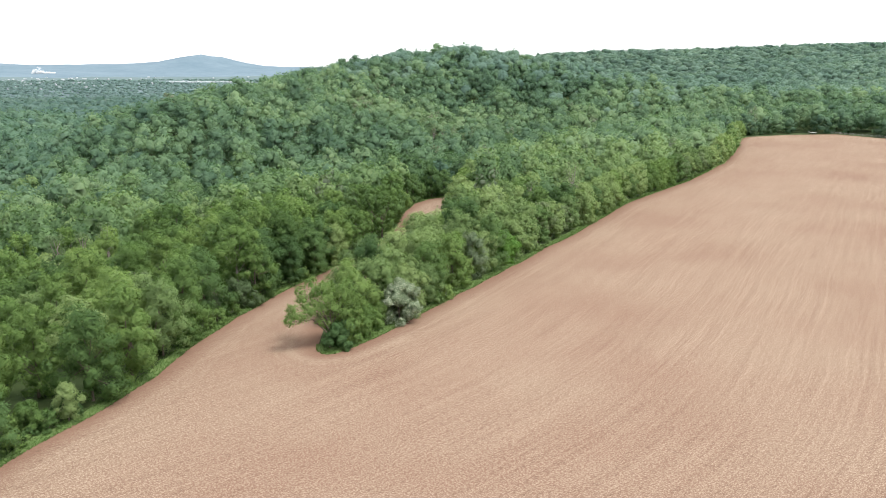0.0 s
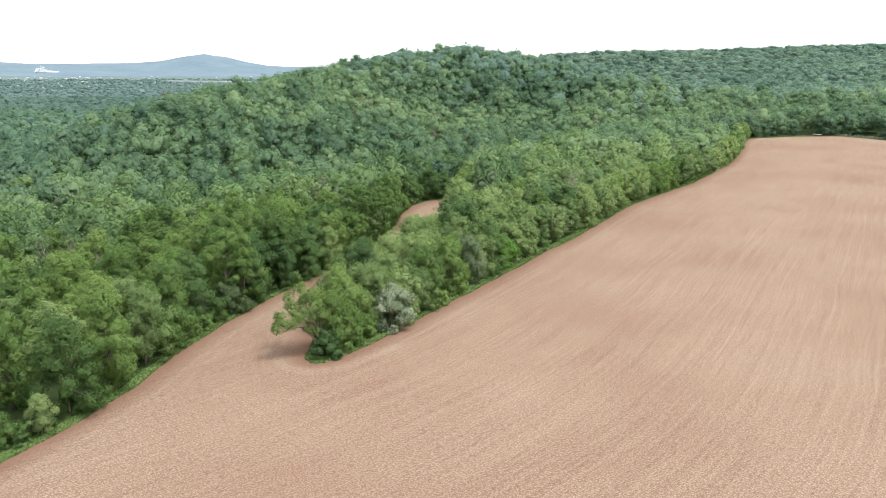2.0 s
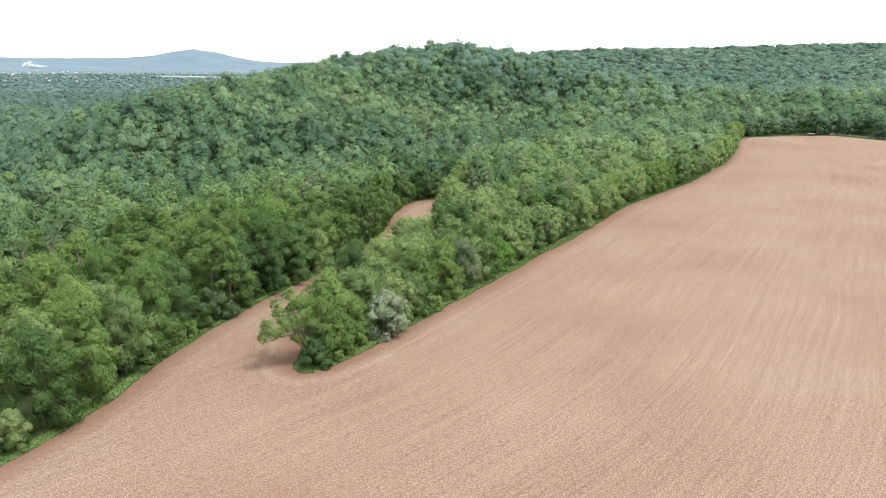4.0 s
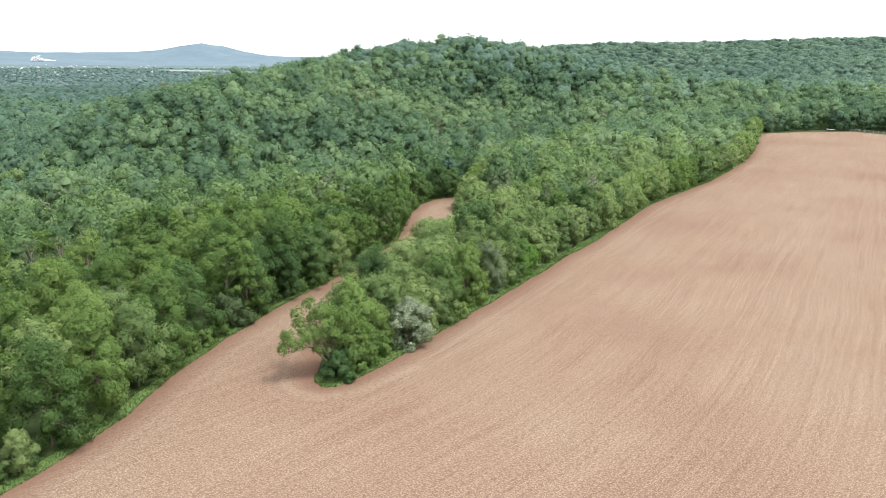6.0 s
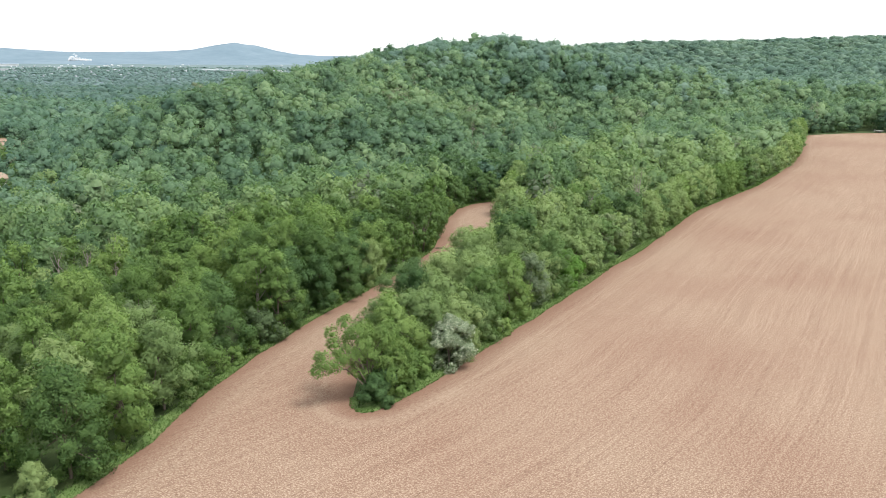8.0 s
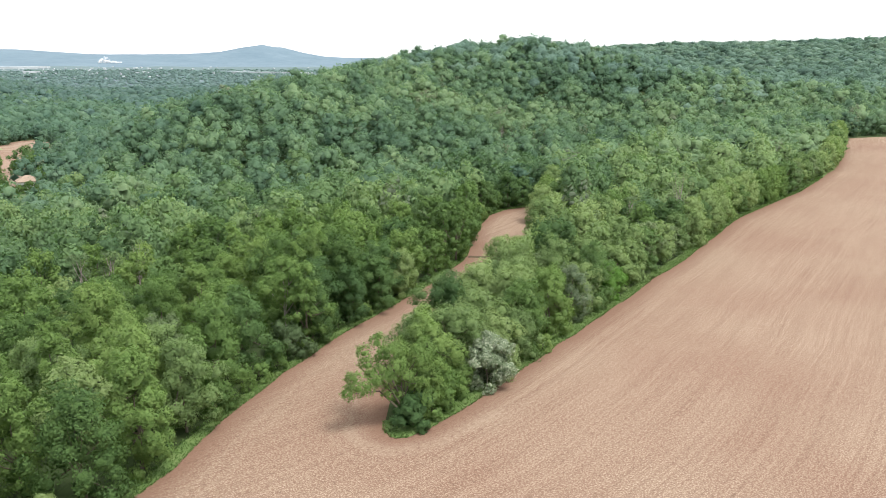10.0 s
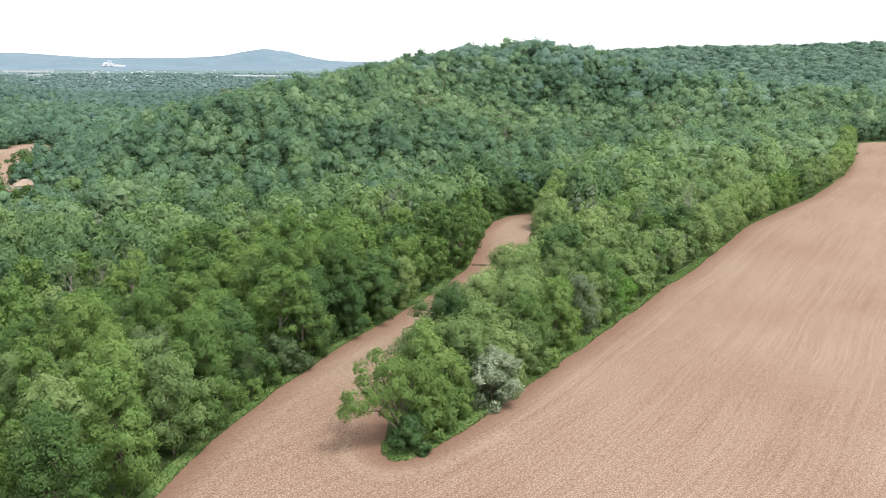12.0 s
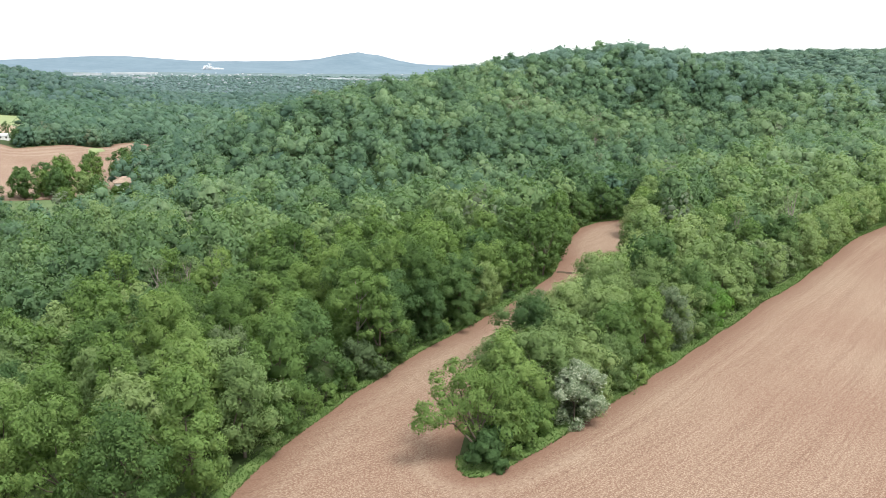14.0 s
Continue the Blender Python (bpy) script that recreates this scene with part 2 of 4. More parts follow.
# ---- the lie of the land ----
# centre, spread and height of each swell, over a base below the field's level
NEAR_SWELLS = [(-70, 200, 70, 14.6), (-110, 330, 80, 6.1), (-40, 330, 80, -4.6), (0, 470, 80, 7.3), (-120, 460, 90, 25.6), (-60, 580, 100, 6.8), (60, 560, 100, -12.4), (20, 690, 100, 20.2), (-60, 780, 120, 25.6), (120, 720, 120, 30.8), (150, 540, 90, 3.9), (230, 700, 130, -7.6), (320, 560, 130, 25.6), (330, 900, 200, -12.1)]
FAR_SWELLS = [(-160, 440, 45, 10.3), (-235, 500, 60, -5.9), (30, 720, 45, 3.5), (480, 1120, 220, -14.3), (300, 1100, 200, 32.6), (700, 1150, 260, 38.3), (520, 850, 200, 39.0), (-220, 450, 110, -22.1), (-330, 560, 140, 28.0), (-300, 750, 170, -19.8), (-560, 850, 200, -7.4), (-400, 350, 170, 11.4), (-200, 850, 150, 23.4), (-700, 900, 185, 56.6), (120, 1400, 160, 35.9), (350, 1450, 180, 32.3), (620, 1450, 180, 30.3), (950, 1400, 250, 49.4),
               (-150, 540, 60, 11.5), (-180, 640, 80, 5.9), (-300, 640, 80, -22.9), (-420, 700, 110, 4.5), (-480, 900, 130, -2.7), (-330, 950, 140, -1.6), (-90, 640, 70, 7.1), (-560, 1050, 140, -16.8)]
# distant hills: centre, spread across, spread along, height
RANGES = [(-1270, 4480, 125, 300, 50), (-1290, 4480, 300, 300, 22), (-1500, 4480, 700, 300, 20), (-2300, 3850, 240, 260, 34), (-2240, 3900, 520, 260, 20),
          (-1850, 4300, 300, 250, 24), (-2800, 3600, 500, 260, 40), (600, 4600, 900, 300, 45), (2400, 4000, 900, 400, 55)]


def height(x, y):
    x, y = np.asarray(x, float), np.asarray(y, float)

    def left_of(ax, ay, bx, by):
        return ((bx - ax) * (y - ay) - (by - ay) * (x - ax)) / math.hypot(bx - ax, by - ay)
    s = np.maximum(np.maximum(left_of(-47, 79, -9, 245), left_of(-9, 245, 160, 456)), y - 472)
    s = np.clip(s / 90, 0, 1)
    z = np.full(np.shape(x), -26.0)
    for a, b, r, h in NEAR_SWELLS + FAR_SWELLS:
        z = z + h * np.exp(-((x - a) ** 2 + (y - b) ** 2) / (2 * r * r))
    for a, b, rx, ry, h in RANGES:
        z = z + h * np.exp(-(((x - a) / rx) ** 2 + ((y - b) / ry) ** 2) / 2)
    far = np.clip((np.hypot(x, y) - 1150) / 600, 0, 1)
    return z * s * s * (3 - 2 * s) - 8.0 * far * far * (3 - 2 * far) * np.clip((60 - x) / 300, 0, 1)


# ---- plan of the fields ----
HEDGE_EDGE = [(-18.9, 117.2), (-18.4, 114.6), (-17.2, 113.2), (-15.6, 113.6), (-13, 116.6), (-8.6, 124.0), (-3.2, 133.7), (4.2, 147), (9.6, 157), (15.3, 167), (23.6, 183), (31.8, 196.6), (42.3, 217), (55.9, 243.6), (68, 261), (86, 286.5),
              (115, 336), (140, 392), (158, 440), (167, 453)]
FAR_EDGE = [(196, 466), (223, 469), (238, 443), (290, 425), (380, 380), (420, 300), (420, -180)]
WOOD_EDGE = [(-66, -180), (-50, 20), (-47, 79), (-44.4, 87.2), (-41.4, 96), (-39.2, 104.5), (-38, 116), (-34.4, 131), (-29.5, 146.8), (-21.5, 167), (-17, 180),
             (-13.4, 192.5), (-12.5, 202), (-11.6, 223), (-8.8, 240), (-4, 249.5), (3.3, 255)]
STRIP_EDGE = [(7.5, 256), (6, 225), (2, 196), (-3, 176), (-10.5, 160), (-16.5, 140), (-19, 125)]
FIELD = WOOD_EDGE + STRIP_EDGE + HEDGE_EDGE + FAR_EDGE
LOW_FIELD = [(-480, 360), (-285, 340), (-256, 346), (-226, 352), (-216, 372), (-226, 400), (-239, 440), (-255, 478), (-266, 500), (-300, 560), (-334, 613), (-348, 612), (-338, 580), (-318, 528), (-318, 514), (-331, 510),
             (-335, 484), (-338, 467), (-352, 472), (-372, 492), (-420, 500)]
LOW_GREEN = [(-301, 488), (-305, 496), (-306, 508), (-314, 516), (-318, 510), (-312, 498), (-306, 489)]
LAWN = [(-256, 344), (-228, 350), (-217, 368), (-200, 366), (-188, 345), (-158, 292), (-166, 284), (-196, 276), (-222, 300)]
BACK_FIELD = [(-620, 560), (-420, 502), (-374, 495), (-366, 512), (-396, 551), (-418, 582), (-452, 636), (-484, 674), (-510, 676), (-720, 690)]
BACK_STUBBLE = [(-560, 545), (-420, 507), (-378, 500), (-371, 512), (-396, 547), (-412, 570), (-600, 600)]


def wavy(points, amount, step, seed):
    """The line through the points, cut into short steps and made a little uneven."""
    out = []
    for (ax, ay), (bx, by) in zip(points, points[1:]):
        n = max(1, int(math.hypot(bx - ax, by - ay) / step))
        for i in range(n):
            x, y = ax + (bx - ax) * i / n, ay + (by - ay) * i / n
            k = noise.noise((x * 0.15 + seed, y * 0.15, seed))
            j = noise.noise((x * 0.5 + seed, y * 0.5, seed + 5))
            L = math.hypot(bx - ax, by - ay)
            w = amount * (k + 0.35 * j)
            out.append((x - (by - ay) / L * w, y + (bx - ax) / L * w))
    return out + [points[-1]]


def inside(poly, x, y):
    x, y = np.asarray(x, float), np.asarray(y, float)
    hit = np.zeros(np.shape(x), bool)
    for (ax, ay), (bx, by) in zip(poly, poly[1:] + poly[:1]):
        if ay != by:
            hit ^= ((ay > y) != (by > y)) & (x < (bx - ax) * (y - ay) / (by - ay) + ax)
    return hit


def away(line, x, y):
    """Distance from an open line."""
    x, y = np.asarray(x, float), np.asarray(y, float)
    best = np.full(np.shape(x), 1e9)
    for (ax, ay), (bx, by) in zip(line, line[1:]):
        dx, dy = bx - ax, by - ay
        k = np.clip(((x - ax) * dx + (y - ay) * dy) / max(dx * dx + dy * dy, 1e-9), 0, 1)
        best = np.minimum(best, np.hypot(x - ax - k * dx, y - ay - k * dy))
    return best


# ---- mesh helpers ----
def mesh_of(name, verts, faces, material, attrs=None, smooth=False, normals=None):
    """A mesh from arrays of places and of triangles or quads, with shading normals of its own if they are given."""
    me = bpy.data.meshes.new(name)
    verts, faces = np.asarray(verts, np.float32), np.asarray(faces, np.int32)
    n, k = faces.shape
    me.vertices.add(len(verts))
    me.vertices.foreach_set("co", verts.ravel())
    me.loops.add(n * k)
    me.loops.foreach_set("vertex_index", faces.ravel())
    me.polygons.add(n)
    me.polygons.foreach_set("loop_start", np.arange(0, n * k, k, dtype=np.int32))
    me.polygons.foreach_set("loop_total", np.full(n, k, np.int32))
    if smooth or normals is not None:
        me.polygons.foreach_set("use_smooth", np.ones(n, bool))
    for key, values in (attrs or {}).items():
        me.attributes.new(key, "FLOAT", "POINT").data.foreach_set("value", np.asarray(values, np.float32))
    me.materials.append(material)
    me.update(calc_edges=True)
    me.validate()
    if normals is not None:
        me.attributes.new("custom_normal", "FLOAT_VECTOR", "POINT").data.foreach_set("vector", np.asarray(normals, np.float32).ravel())
    return me


def part(name, bm, material, parent, label=""):
    """One mesh object under a thing: from a bmesh or a ready mesh."""
    if isinstance(bm, bmesh.types.BMesh):
        me = bpy.data.meshes.new(name)
        bm.to_mesh(me)
        bm.free()
        me.materials.append(material)
    else:
        me = bm
    ob = new(name, me)
    ob.parent = parent
    return tagged(ob, label)


def draped(name, poly, cell, lift, material, edge_lines=(), worn=None):
    """A sheet with the polygon's outline that lies on the land."""
    xs, ys = [p[0] for p in poly], [p[1] for p in poly]
    X, Y = np.meshgrid(np.arange(min(xs), max(xs), cell), np.arange(min(ys), max(ys), cell), indexing="ij")
    X, Y = X.ravel(), Y.ravel()
    ok = inside(poly, X, Y) & (away(poly + poly[:1], X, Y) > cell * 0.35)
    X, Y = X[ok], Y[ok]
    if worn:
        a, b = np.meshgrid(np.arange(-34, 6, 0.7), np.arange(98, 124, 0.7), indexing="ij")
        a, b = a.ravel(), b.ravel()
        ok = inside(poly, a, b) & (away(poly + poly[:1], a, b) > 0.3) & (away(worn, a, b) < 5)
        far = away(worn, X, Y) > 5.5
        X, Y = np.concatenate([X[far], a[ok]]), np.concatenate([Y[far], b[ok]])
    pts = [Vector(p) for p in poly] + [Vector(p) for p in zip(X, Y)]
    n = len(poly)
    out = geometry.delaunay_2d_cdt(pts, [(k, (k + 1) % n) for k in range(n)], [], 1, 1e-4)
    co = np.array([v[:] for v in out[0]])
    tri = np.array([f for f in out[2] if len(f) == 3])
    a, b, c = co[tri[:, 0]], co[tri[:, 1]], co[tri[:, 2]]
    turn = (b - a)[:, 0] * (c - a)[:, 1] - (b - a)[:, 1] * (c - a)[:, 0]
    tri[turn < 0] = tri[turn < 0][:, ::-1]
    dist = np.full(len(co), 99.0)
    for line in edge_lines:
        dist = np.minimum(dist, away(line, co[:, 0], co[:, 1]))
    z = height(co[:, 0], co[:, 1]) + lift
    return new(name, mesh_of(name, np.column_stack([co, z]), tri, material, {"inside": dist, "worn": np.exp(-(away(worn, co[:, 0], co[:, 1]) / 1.0) ** 2) if worn else dist * 0}))


# ---- ground ----
rings = np.concatenate([np.linspace(3, 60, 14), np.geomspace(64, 4880, 150)])
spokes = np.linspace(0, 2 * math.pi, 270, endpoint=False)
gr, ga = np.meshgrid(rings, spokes, indexing="ij")
gx, gy = gr * np.sin(ga), gr * np.cos(ga)
gz = height(gx, gy)
ridged = np.array([noise.fractal((a * 0.006, b * 0.006, 3.0), 1.0, 2.0, 4) for a, b in zip(gx.ravel(), gy.ravel())]).reshape(gx.shape)
gz = gz + ridged * np.clip((gr - 1500) / 1500, 0, 1) * 5.0
idx = np.arange(gr.size).reshape(gr.shape)
nxt = np.roll(idx, -1, axis=1)
quads = np.stack([idx[:-1], idx[1:], nxt[1:], nxt[:-1]], -1).reshape(-1, 4)[:, ::-1]
gv = np.stack([gx.ravel(), gy.ravel(), gz.ravel()], 1)
gv = np.vstack([gv, [[0, 0, 0]]])
far_quad = gr.ravel()[quads[:, 0]] > 1440
ground = new("ground", mesh_of("ground", gv, quads[~far_quad], M_GROUND, smooth=True))
tagged(ground, "grassy woodland floor that rolls down into a wide valley", "ground", kind="structure")
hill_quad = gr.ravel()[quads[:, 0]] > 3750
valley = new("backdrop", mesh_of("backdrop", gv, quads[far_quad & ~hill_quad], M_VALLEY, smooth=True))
tagged(valley, "wooded valley floor with haze painted into its grey-green", "backdrop", kind="structure")
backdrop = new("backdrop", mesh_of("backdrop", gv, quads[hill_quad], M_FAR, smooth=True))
tagged(backdrop, "distant hills beyond the valley, haze painted in as pale blue", "backdrop", kind="structure")

line_hedge = wavy(HEDGE_EDGE, 0.35, 2.0, 1.0)
line_wood = wavy(WOOD_EDGE, 0.4, 2.0, 7.0)
line_strip = wavy(STRIP_EDGE, 0.6, 2.0, 4.0)
field_line = line_wood + line_strip + line_hedge + FAR_EDGE
field = draped("field", field_line, 4.0, 0.06, M_SOIL, (line_wood, line_strip + line_hedge, FAR_EDGE), [(-22.5, 114.5), (-20.5, 111.4), (-17, 110.0), (-12.5, 112.2), (-6, 120)])
tagged(field, "harrowed reddish-brown field littered with pale chopped straw", "field", kind="structure")
low_field = draped("field_low", wavy(LOW_FIELD + LOW_FIELD[:1], 1.5, 6.0, 2.0)[:-1], 8.0, 0.3, M_LOW_SOIL, (LOW_FIELD,))
tagged(low_field, "bare brown field in the hollow behind the wood", "field", kind="structure")
back_field = draped("field_back", wavy(BACK_FIELD + BACK_FIELD[:1], 1.5, 6.0, 3.0)[:-1], 10.0, 0.3, M_PASTURE, (BACK_FIELD,))
tagged(back_field, "pale green pasture beyond the bare field", "field", kind="structure")
for plot_name, plot, cloth, note, seed in (("field_green", LOW_GREEN, M_PASTURE, "bright green uncut patch in the bare field", 4.0), ("lawn", LAWN, M_LAWN, "rough green lawn below the house in the hollow", 5.0),
                                           ("field_stubble", BACK_STUBBLE, M_STUBBLE, "pale tan stubble at the pasture's foot", 6.0)):
    plot_ob = draped(plot_name, wavy(plot + plot[:1], 1.0, 5.0, seed)[:-1], 7.0, 0.5, cloth, (plot,))
    tagged(plot_ob, note, "field", kind="structure")


def offset_line(line, d):
    out = []
    for i, (x, y) in enumerate(line):
        ax, ay = line[max(i - 3, 0)]
        bx, by = line[min(i + 3, len(line) - 1)]
        L = math.hypot(bx - ax, by - ay) or 1
        k = d * (0.75 + 0.9 * abs(noise.noise((x * 0.11, y * 0.11, 2.2))))
        out.append((x - (by - ay) / L * k, y + (bx - ax) / L * k))
    return out


def band(name, line, width, lift, material):
    """A strip of turf that follows a field's edge, on the wood's side of it."""
    other = offset_line(line, width)
    inner = offset_line(line, -0.2)
    v, f = [], []
    for (a, b), (c, d) in zip(inner, other):
        k = 1.0 if b < 260 else max(0.4, 1 - (b - 260) / 100)
        v += [(a, b), (a + (c - a) * k, b + (d - b) * k)]
    v = np.array(v)
    z = height(v[:, 0], v[:, 1]) + lift
    for i in range(len(line) - 1):
        f.append((2 * i, 2 * i + 2, 2 * i + 3, 2 * i + 1))
    return new(name, mesh_of(name, np.column_stack([v, z]), f, material))


verge_wood = tagged(band("verge_wood", line_wood, 1.2, 0.10, M_VERGE), "grassy verge between the ploughed field and the wood", "verge", kind="structure")
verge_hedge = tagged(band("verge_hedge", line_hedge, 1.9, 0.10, M_VERGE), "grassy verge along the foot of the hedgerow", "verge", kind="structure")

# ---- trees ----
ICO = bmesh.new()
bmesh.ops.create_icosphere(ICO, subdivisions=2, radius=1.0)
ICO_V = np.array([v.co[:] for v in ICO.verts])
ICO_F = np.array([[v.index for v in f.verts] for f in ICO.faces])
ICO.free()
BALL = bmesh.new()
bmesh.ops.create_icosphere(BALL, subdivisions=1, radius=1.0)
BALL_V = np.array([v.co[:] for v in BALL.verts])
BALL_F = np.array([[v.index for v in f.verts] for f in BALL.faces])
BALL.free()


def crown_lobes(rng, h, w, base, n, puff=(0.11, 0.185), wild=0.40):
    """Puffs of foliage over an uneven crown with a few leaders: centres and radii."""
    c, r = [], []
    phase = rng.uniform(0, 6.28, 3)
    for i in range(n):
        t = ((i + rng.uniform(0.1, 0.9)) / n) ** 0.85
        reach = w / 2 * math.sqrt(max(0.03, 1 - ((t - 0.40) / 0.66) ** 2)) * rng.uniform(0.86, 1.1)
        rad = w * rng.uniform(*puff)
        a = i * 2.399 + rng.uniform(-0.5, 0.5)
        reach *= 1 + wild * (math.sin(2 * a + phase[0] + 3 * t) * 0.6 + math.sin(3 * a + phase[1] - 5 * t) * 0.5)
        d = max(0, reach - rad * 0.7) * math.sqrt(rng.uniform(0.45, 1.0))
        z = max(rad * 0.5, h * base + (h - h * base - rad) * t + rng.normal(0, 0.035 * h))
        c.append((d * math.cos(a), d * math.sin(a), z))
        r.append(rad)
    return np.array(c), np.array(r)


def unit(v):
    return v / (np.linalg.norm(v, axis=1)[:, None] + 1e-9)


def crown_arrays(rng, c, r, leaves, size, core=0.84, ball=(BALL_V, BALL_F), hearts=0, feather=0.2, slim=0.40, lump=(0.8, 1.12), tufts=6, soft=0.18, whole=0.4, spread=1.0):
    """Leaf sprays in tufts over the puffs, each puff with a dense heart, and large hearts deeper in.
    Each spray is shaded by the way its tuft and its bough face, as a mass of fine leaves is."""
    n = len(r)
    axis = np.array([np.average(c[:, 0], weights=r), np.average(c[:, 1], weights=r), c[:, 2].min() * 0.65 + c[:, 2].max() * 0.35])
    tb = np.repeat(np.arange(n), tufts)
    td = unit(rng.normal(size=(n * tufts, 3)) + 0.75 * unit(c[tb] - axis) + np.array([0, 0, 0.3]))
    tc = c[tb] + td * (r[tb] * rng.uniform(0.68, 0.98, n * tufts) * spread)[:, None] * np.array([1, 1, 0.9])
    tr = r[tb] * rng.uniform(0.30, 0.52, n * tufts)
    shown = np.ones(len(tb), bool)
    for i in range(n):
        shown &= (((tc - c[i]) ** 2).sum(1) > (r[i] * 0.52) ** 2)
    tb, td, tc, tr = tb[shown], td[shown], tc[shown], tr[shown]
    which = rng.choice(len(tr), size=leaves, p=tr ** 2 / (tr ** 2).sum())
    d = unit(rng.normal(size=(leaves, 3)) + 0.7 * td[which] + np.array([0, 0, 0.25]))
    out = rng.uniform(0.7, 1.12, leaves) * np.where(rng.random(leaves) < feather, rng.uniform(1.1, 1.8, leaves), 1.0)
    p = tc[which] + d * (tr[which] * out)[:, None]
    bough = tb[which]
    k = int(leaves * 0.55)      # the rest lie straight on the boughs, between the tufts
    bough[:k] = rng.choice(n, size=k, p=r ** 2 / (r ** 2).sum())
    d[:k] = unit(rng.normal(size=(k, 3)) + 0.5 * unit(c[bough[:k]] - axis) + np.array([0, 0, 0.3]))
    p[:k] = c[bough[:k]] + d[:k] * (r[bough[:k]] * rng.uniform(0.74, 1.06, k))[:, None] * np.array([1, 1, 0.92])
    keep = p[:, 2] > 0.05
    for i in range(n):
        keep &= (((p - c[i]) ** 2).sum(1) > (r[i] * 0.66) ** 2)
    p, d, bough = p[keep], d[keep], bough[keep]
    m = len(p)
    shade = unit(0.50 * d + 0.45 * unit(p - c[bough]) + whole * unit(p - axis) + np.array([0, 0, 0.15]) + rng.normal(size=(m, 3)) * soft)
    nrm = unit(shade + rng.normal(size=(m, 3)) * 0.42)
    a = unit(np.cross(nrm, rng.normal(size=(m, 3))))
    b = np.cross(nrm, a)
    s = (size * rng.uniform(0.6, 1.4, m))[:, None]
    v = np.stack([p + a * s * 0.85 - nrm * s * 0.15, p - a * s * 0.5 + b * s * slim, p - a * s * 0.5 - b * s * slim], 1).reshape(-1, 3)
    verts, faces, norms, off = [v], [np.arange(m * 3).reshape(-1, 3)], [np.repeat(shade, 3, axis=0)], m * 3
    balls = [(c[i], r[i] * core) for i in range(n)]
    if hearts:
        lo, hi = c[:, 2].min(), c[:, 2].max()
        for t in np.linspace(0.15, 0.8, hearts):
            balls.append((np.array([axis[0], axis[1], lo + (hi - lo) * t]), np.percentile(np.hypot(c[:, 0] - axis[0], c[:, 1] - axis[1]), 60) * 0.50))
    for q, rad in balls:
        bv = ball[0] * rad * rng.uniform(*lump, (len(ball[0]), 1)) * np.array([1, 1, 0.88]) + q
        verts.append(bv)
        faces.append(ball[1] + off)
        norms.append(unit(0.8 * ball[0] + whole * unit(bv - axis) + np.array([0, 0, 0.1]) + rng.normal(0, 0.32, ball[0].shape)))
        off += len(bv)
    return np.concatenate(verts), np.concatenate(faces), np.concatenate(norms)


def limb(verts, faces, a, b, ra, rb, sides=6):
    a, b = np.array(a, float), np.array(b, float)
    d = (b - a) / (np.linalg.norm(b - a) + 1e-9)
    u = np.cross(d, (0.3, 0.9, 0.1))
    u /= np.linalg.norm(u)
    w = np.cross(d, u)
    o = sum(len(x) for x in verts)
    ang = np.linspace(0, 2 * math.pi, sides, endpoint=False)
    ring = np.outer(np.cos(ang), u) + np.outer(np.sin(ang), w)
    verts.append(np.concatenate([a + ring * ra, b + ring * rb]))
    faces.append(np.array([(o + i, o + (i + 1) % sides, o + sides + (i + 1) % sides, o + sides + i) for i in range(sides)]))


def trunk_mesh(name, rng, c, r, h, girth, material, top=0.62, branches=7):
    """A tapered, slightly bent trunk with limbs that reach into the boughs."""
    v, f = [], []
    mid = c.mean(0)
    pts = [np.array([0, 0, -0.5])]
    for k in range(1, 5):
        t = k / 4
        pts.append(np.array([mid[0] * t * 0.8 + rng.uniform(-0.2, 0.2), mid[1] * t * 0.8 + rng.uniform(-0.2, 0.2), h * top * t]))
    for k in range(4):
        limb(v, f, pts[k], pts[k + 1], girth * (1 - 0.2 * k), girth * (1 - 0.2 * (k + 1)), 7)
    for i in rng.choice(len(r), size=min(branches, len(r)), replace=False):
        s = pts[1] + (pts[4] - pts[1]) * rng.uniform(0.1, 0.95)
        q = c[i]
        m = (s + q) / 2 + np.array([0, 0, -0.3])
        limb(v, f, s, m, girth * 0.42, girth * 0.26, 5)
        limb(v, f, m, q, girth * 0.26, girth * 0.08, 5)
    return mesh_of(name, np.concatenate(v), np.concatenate(f), material)


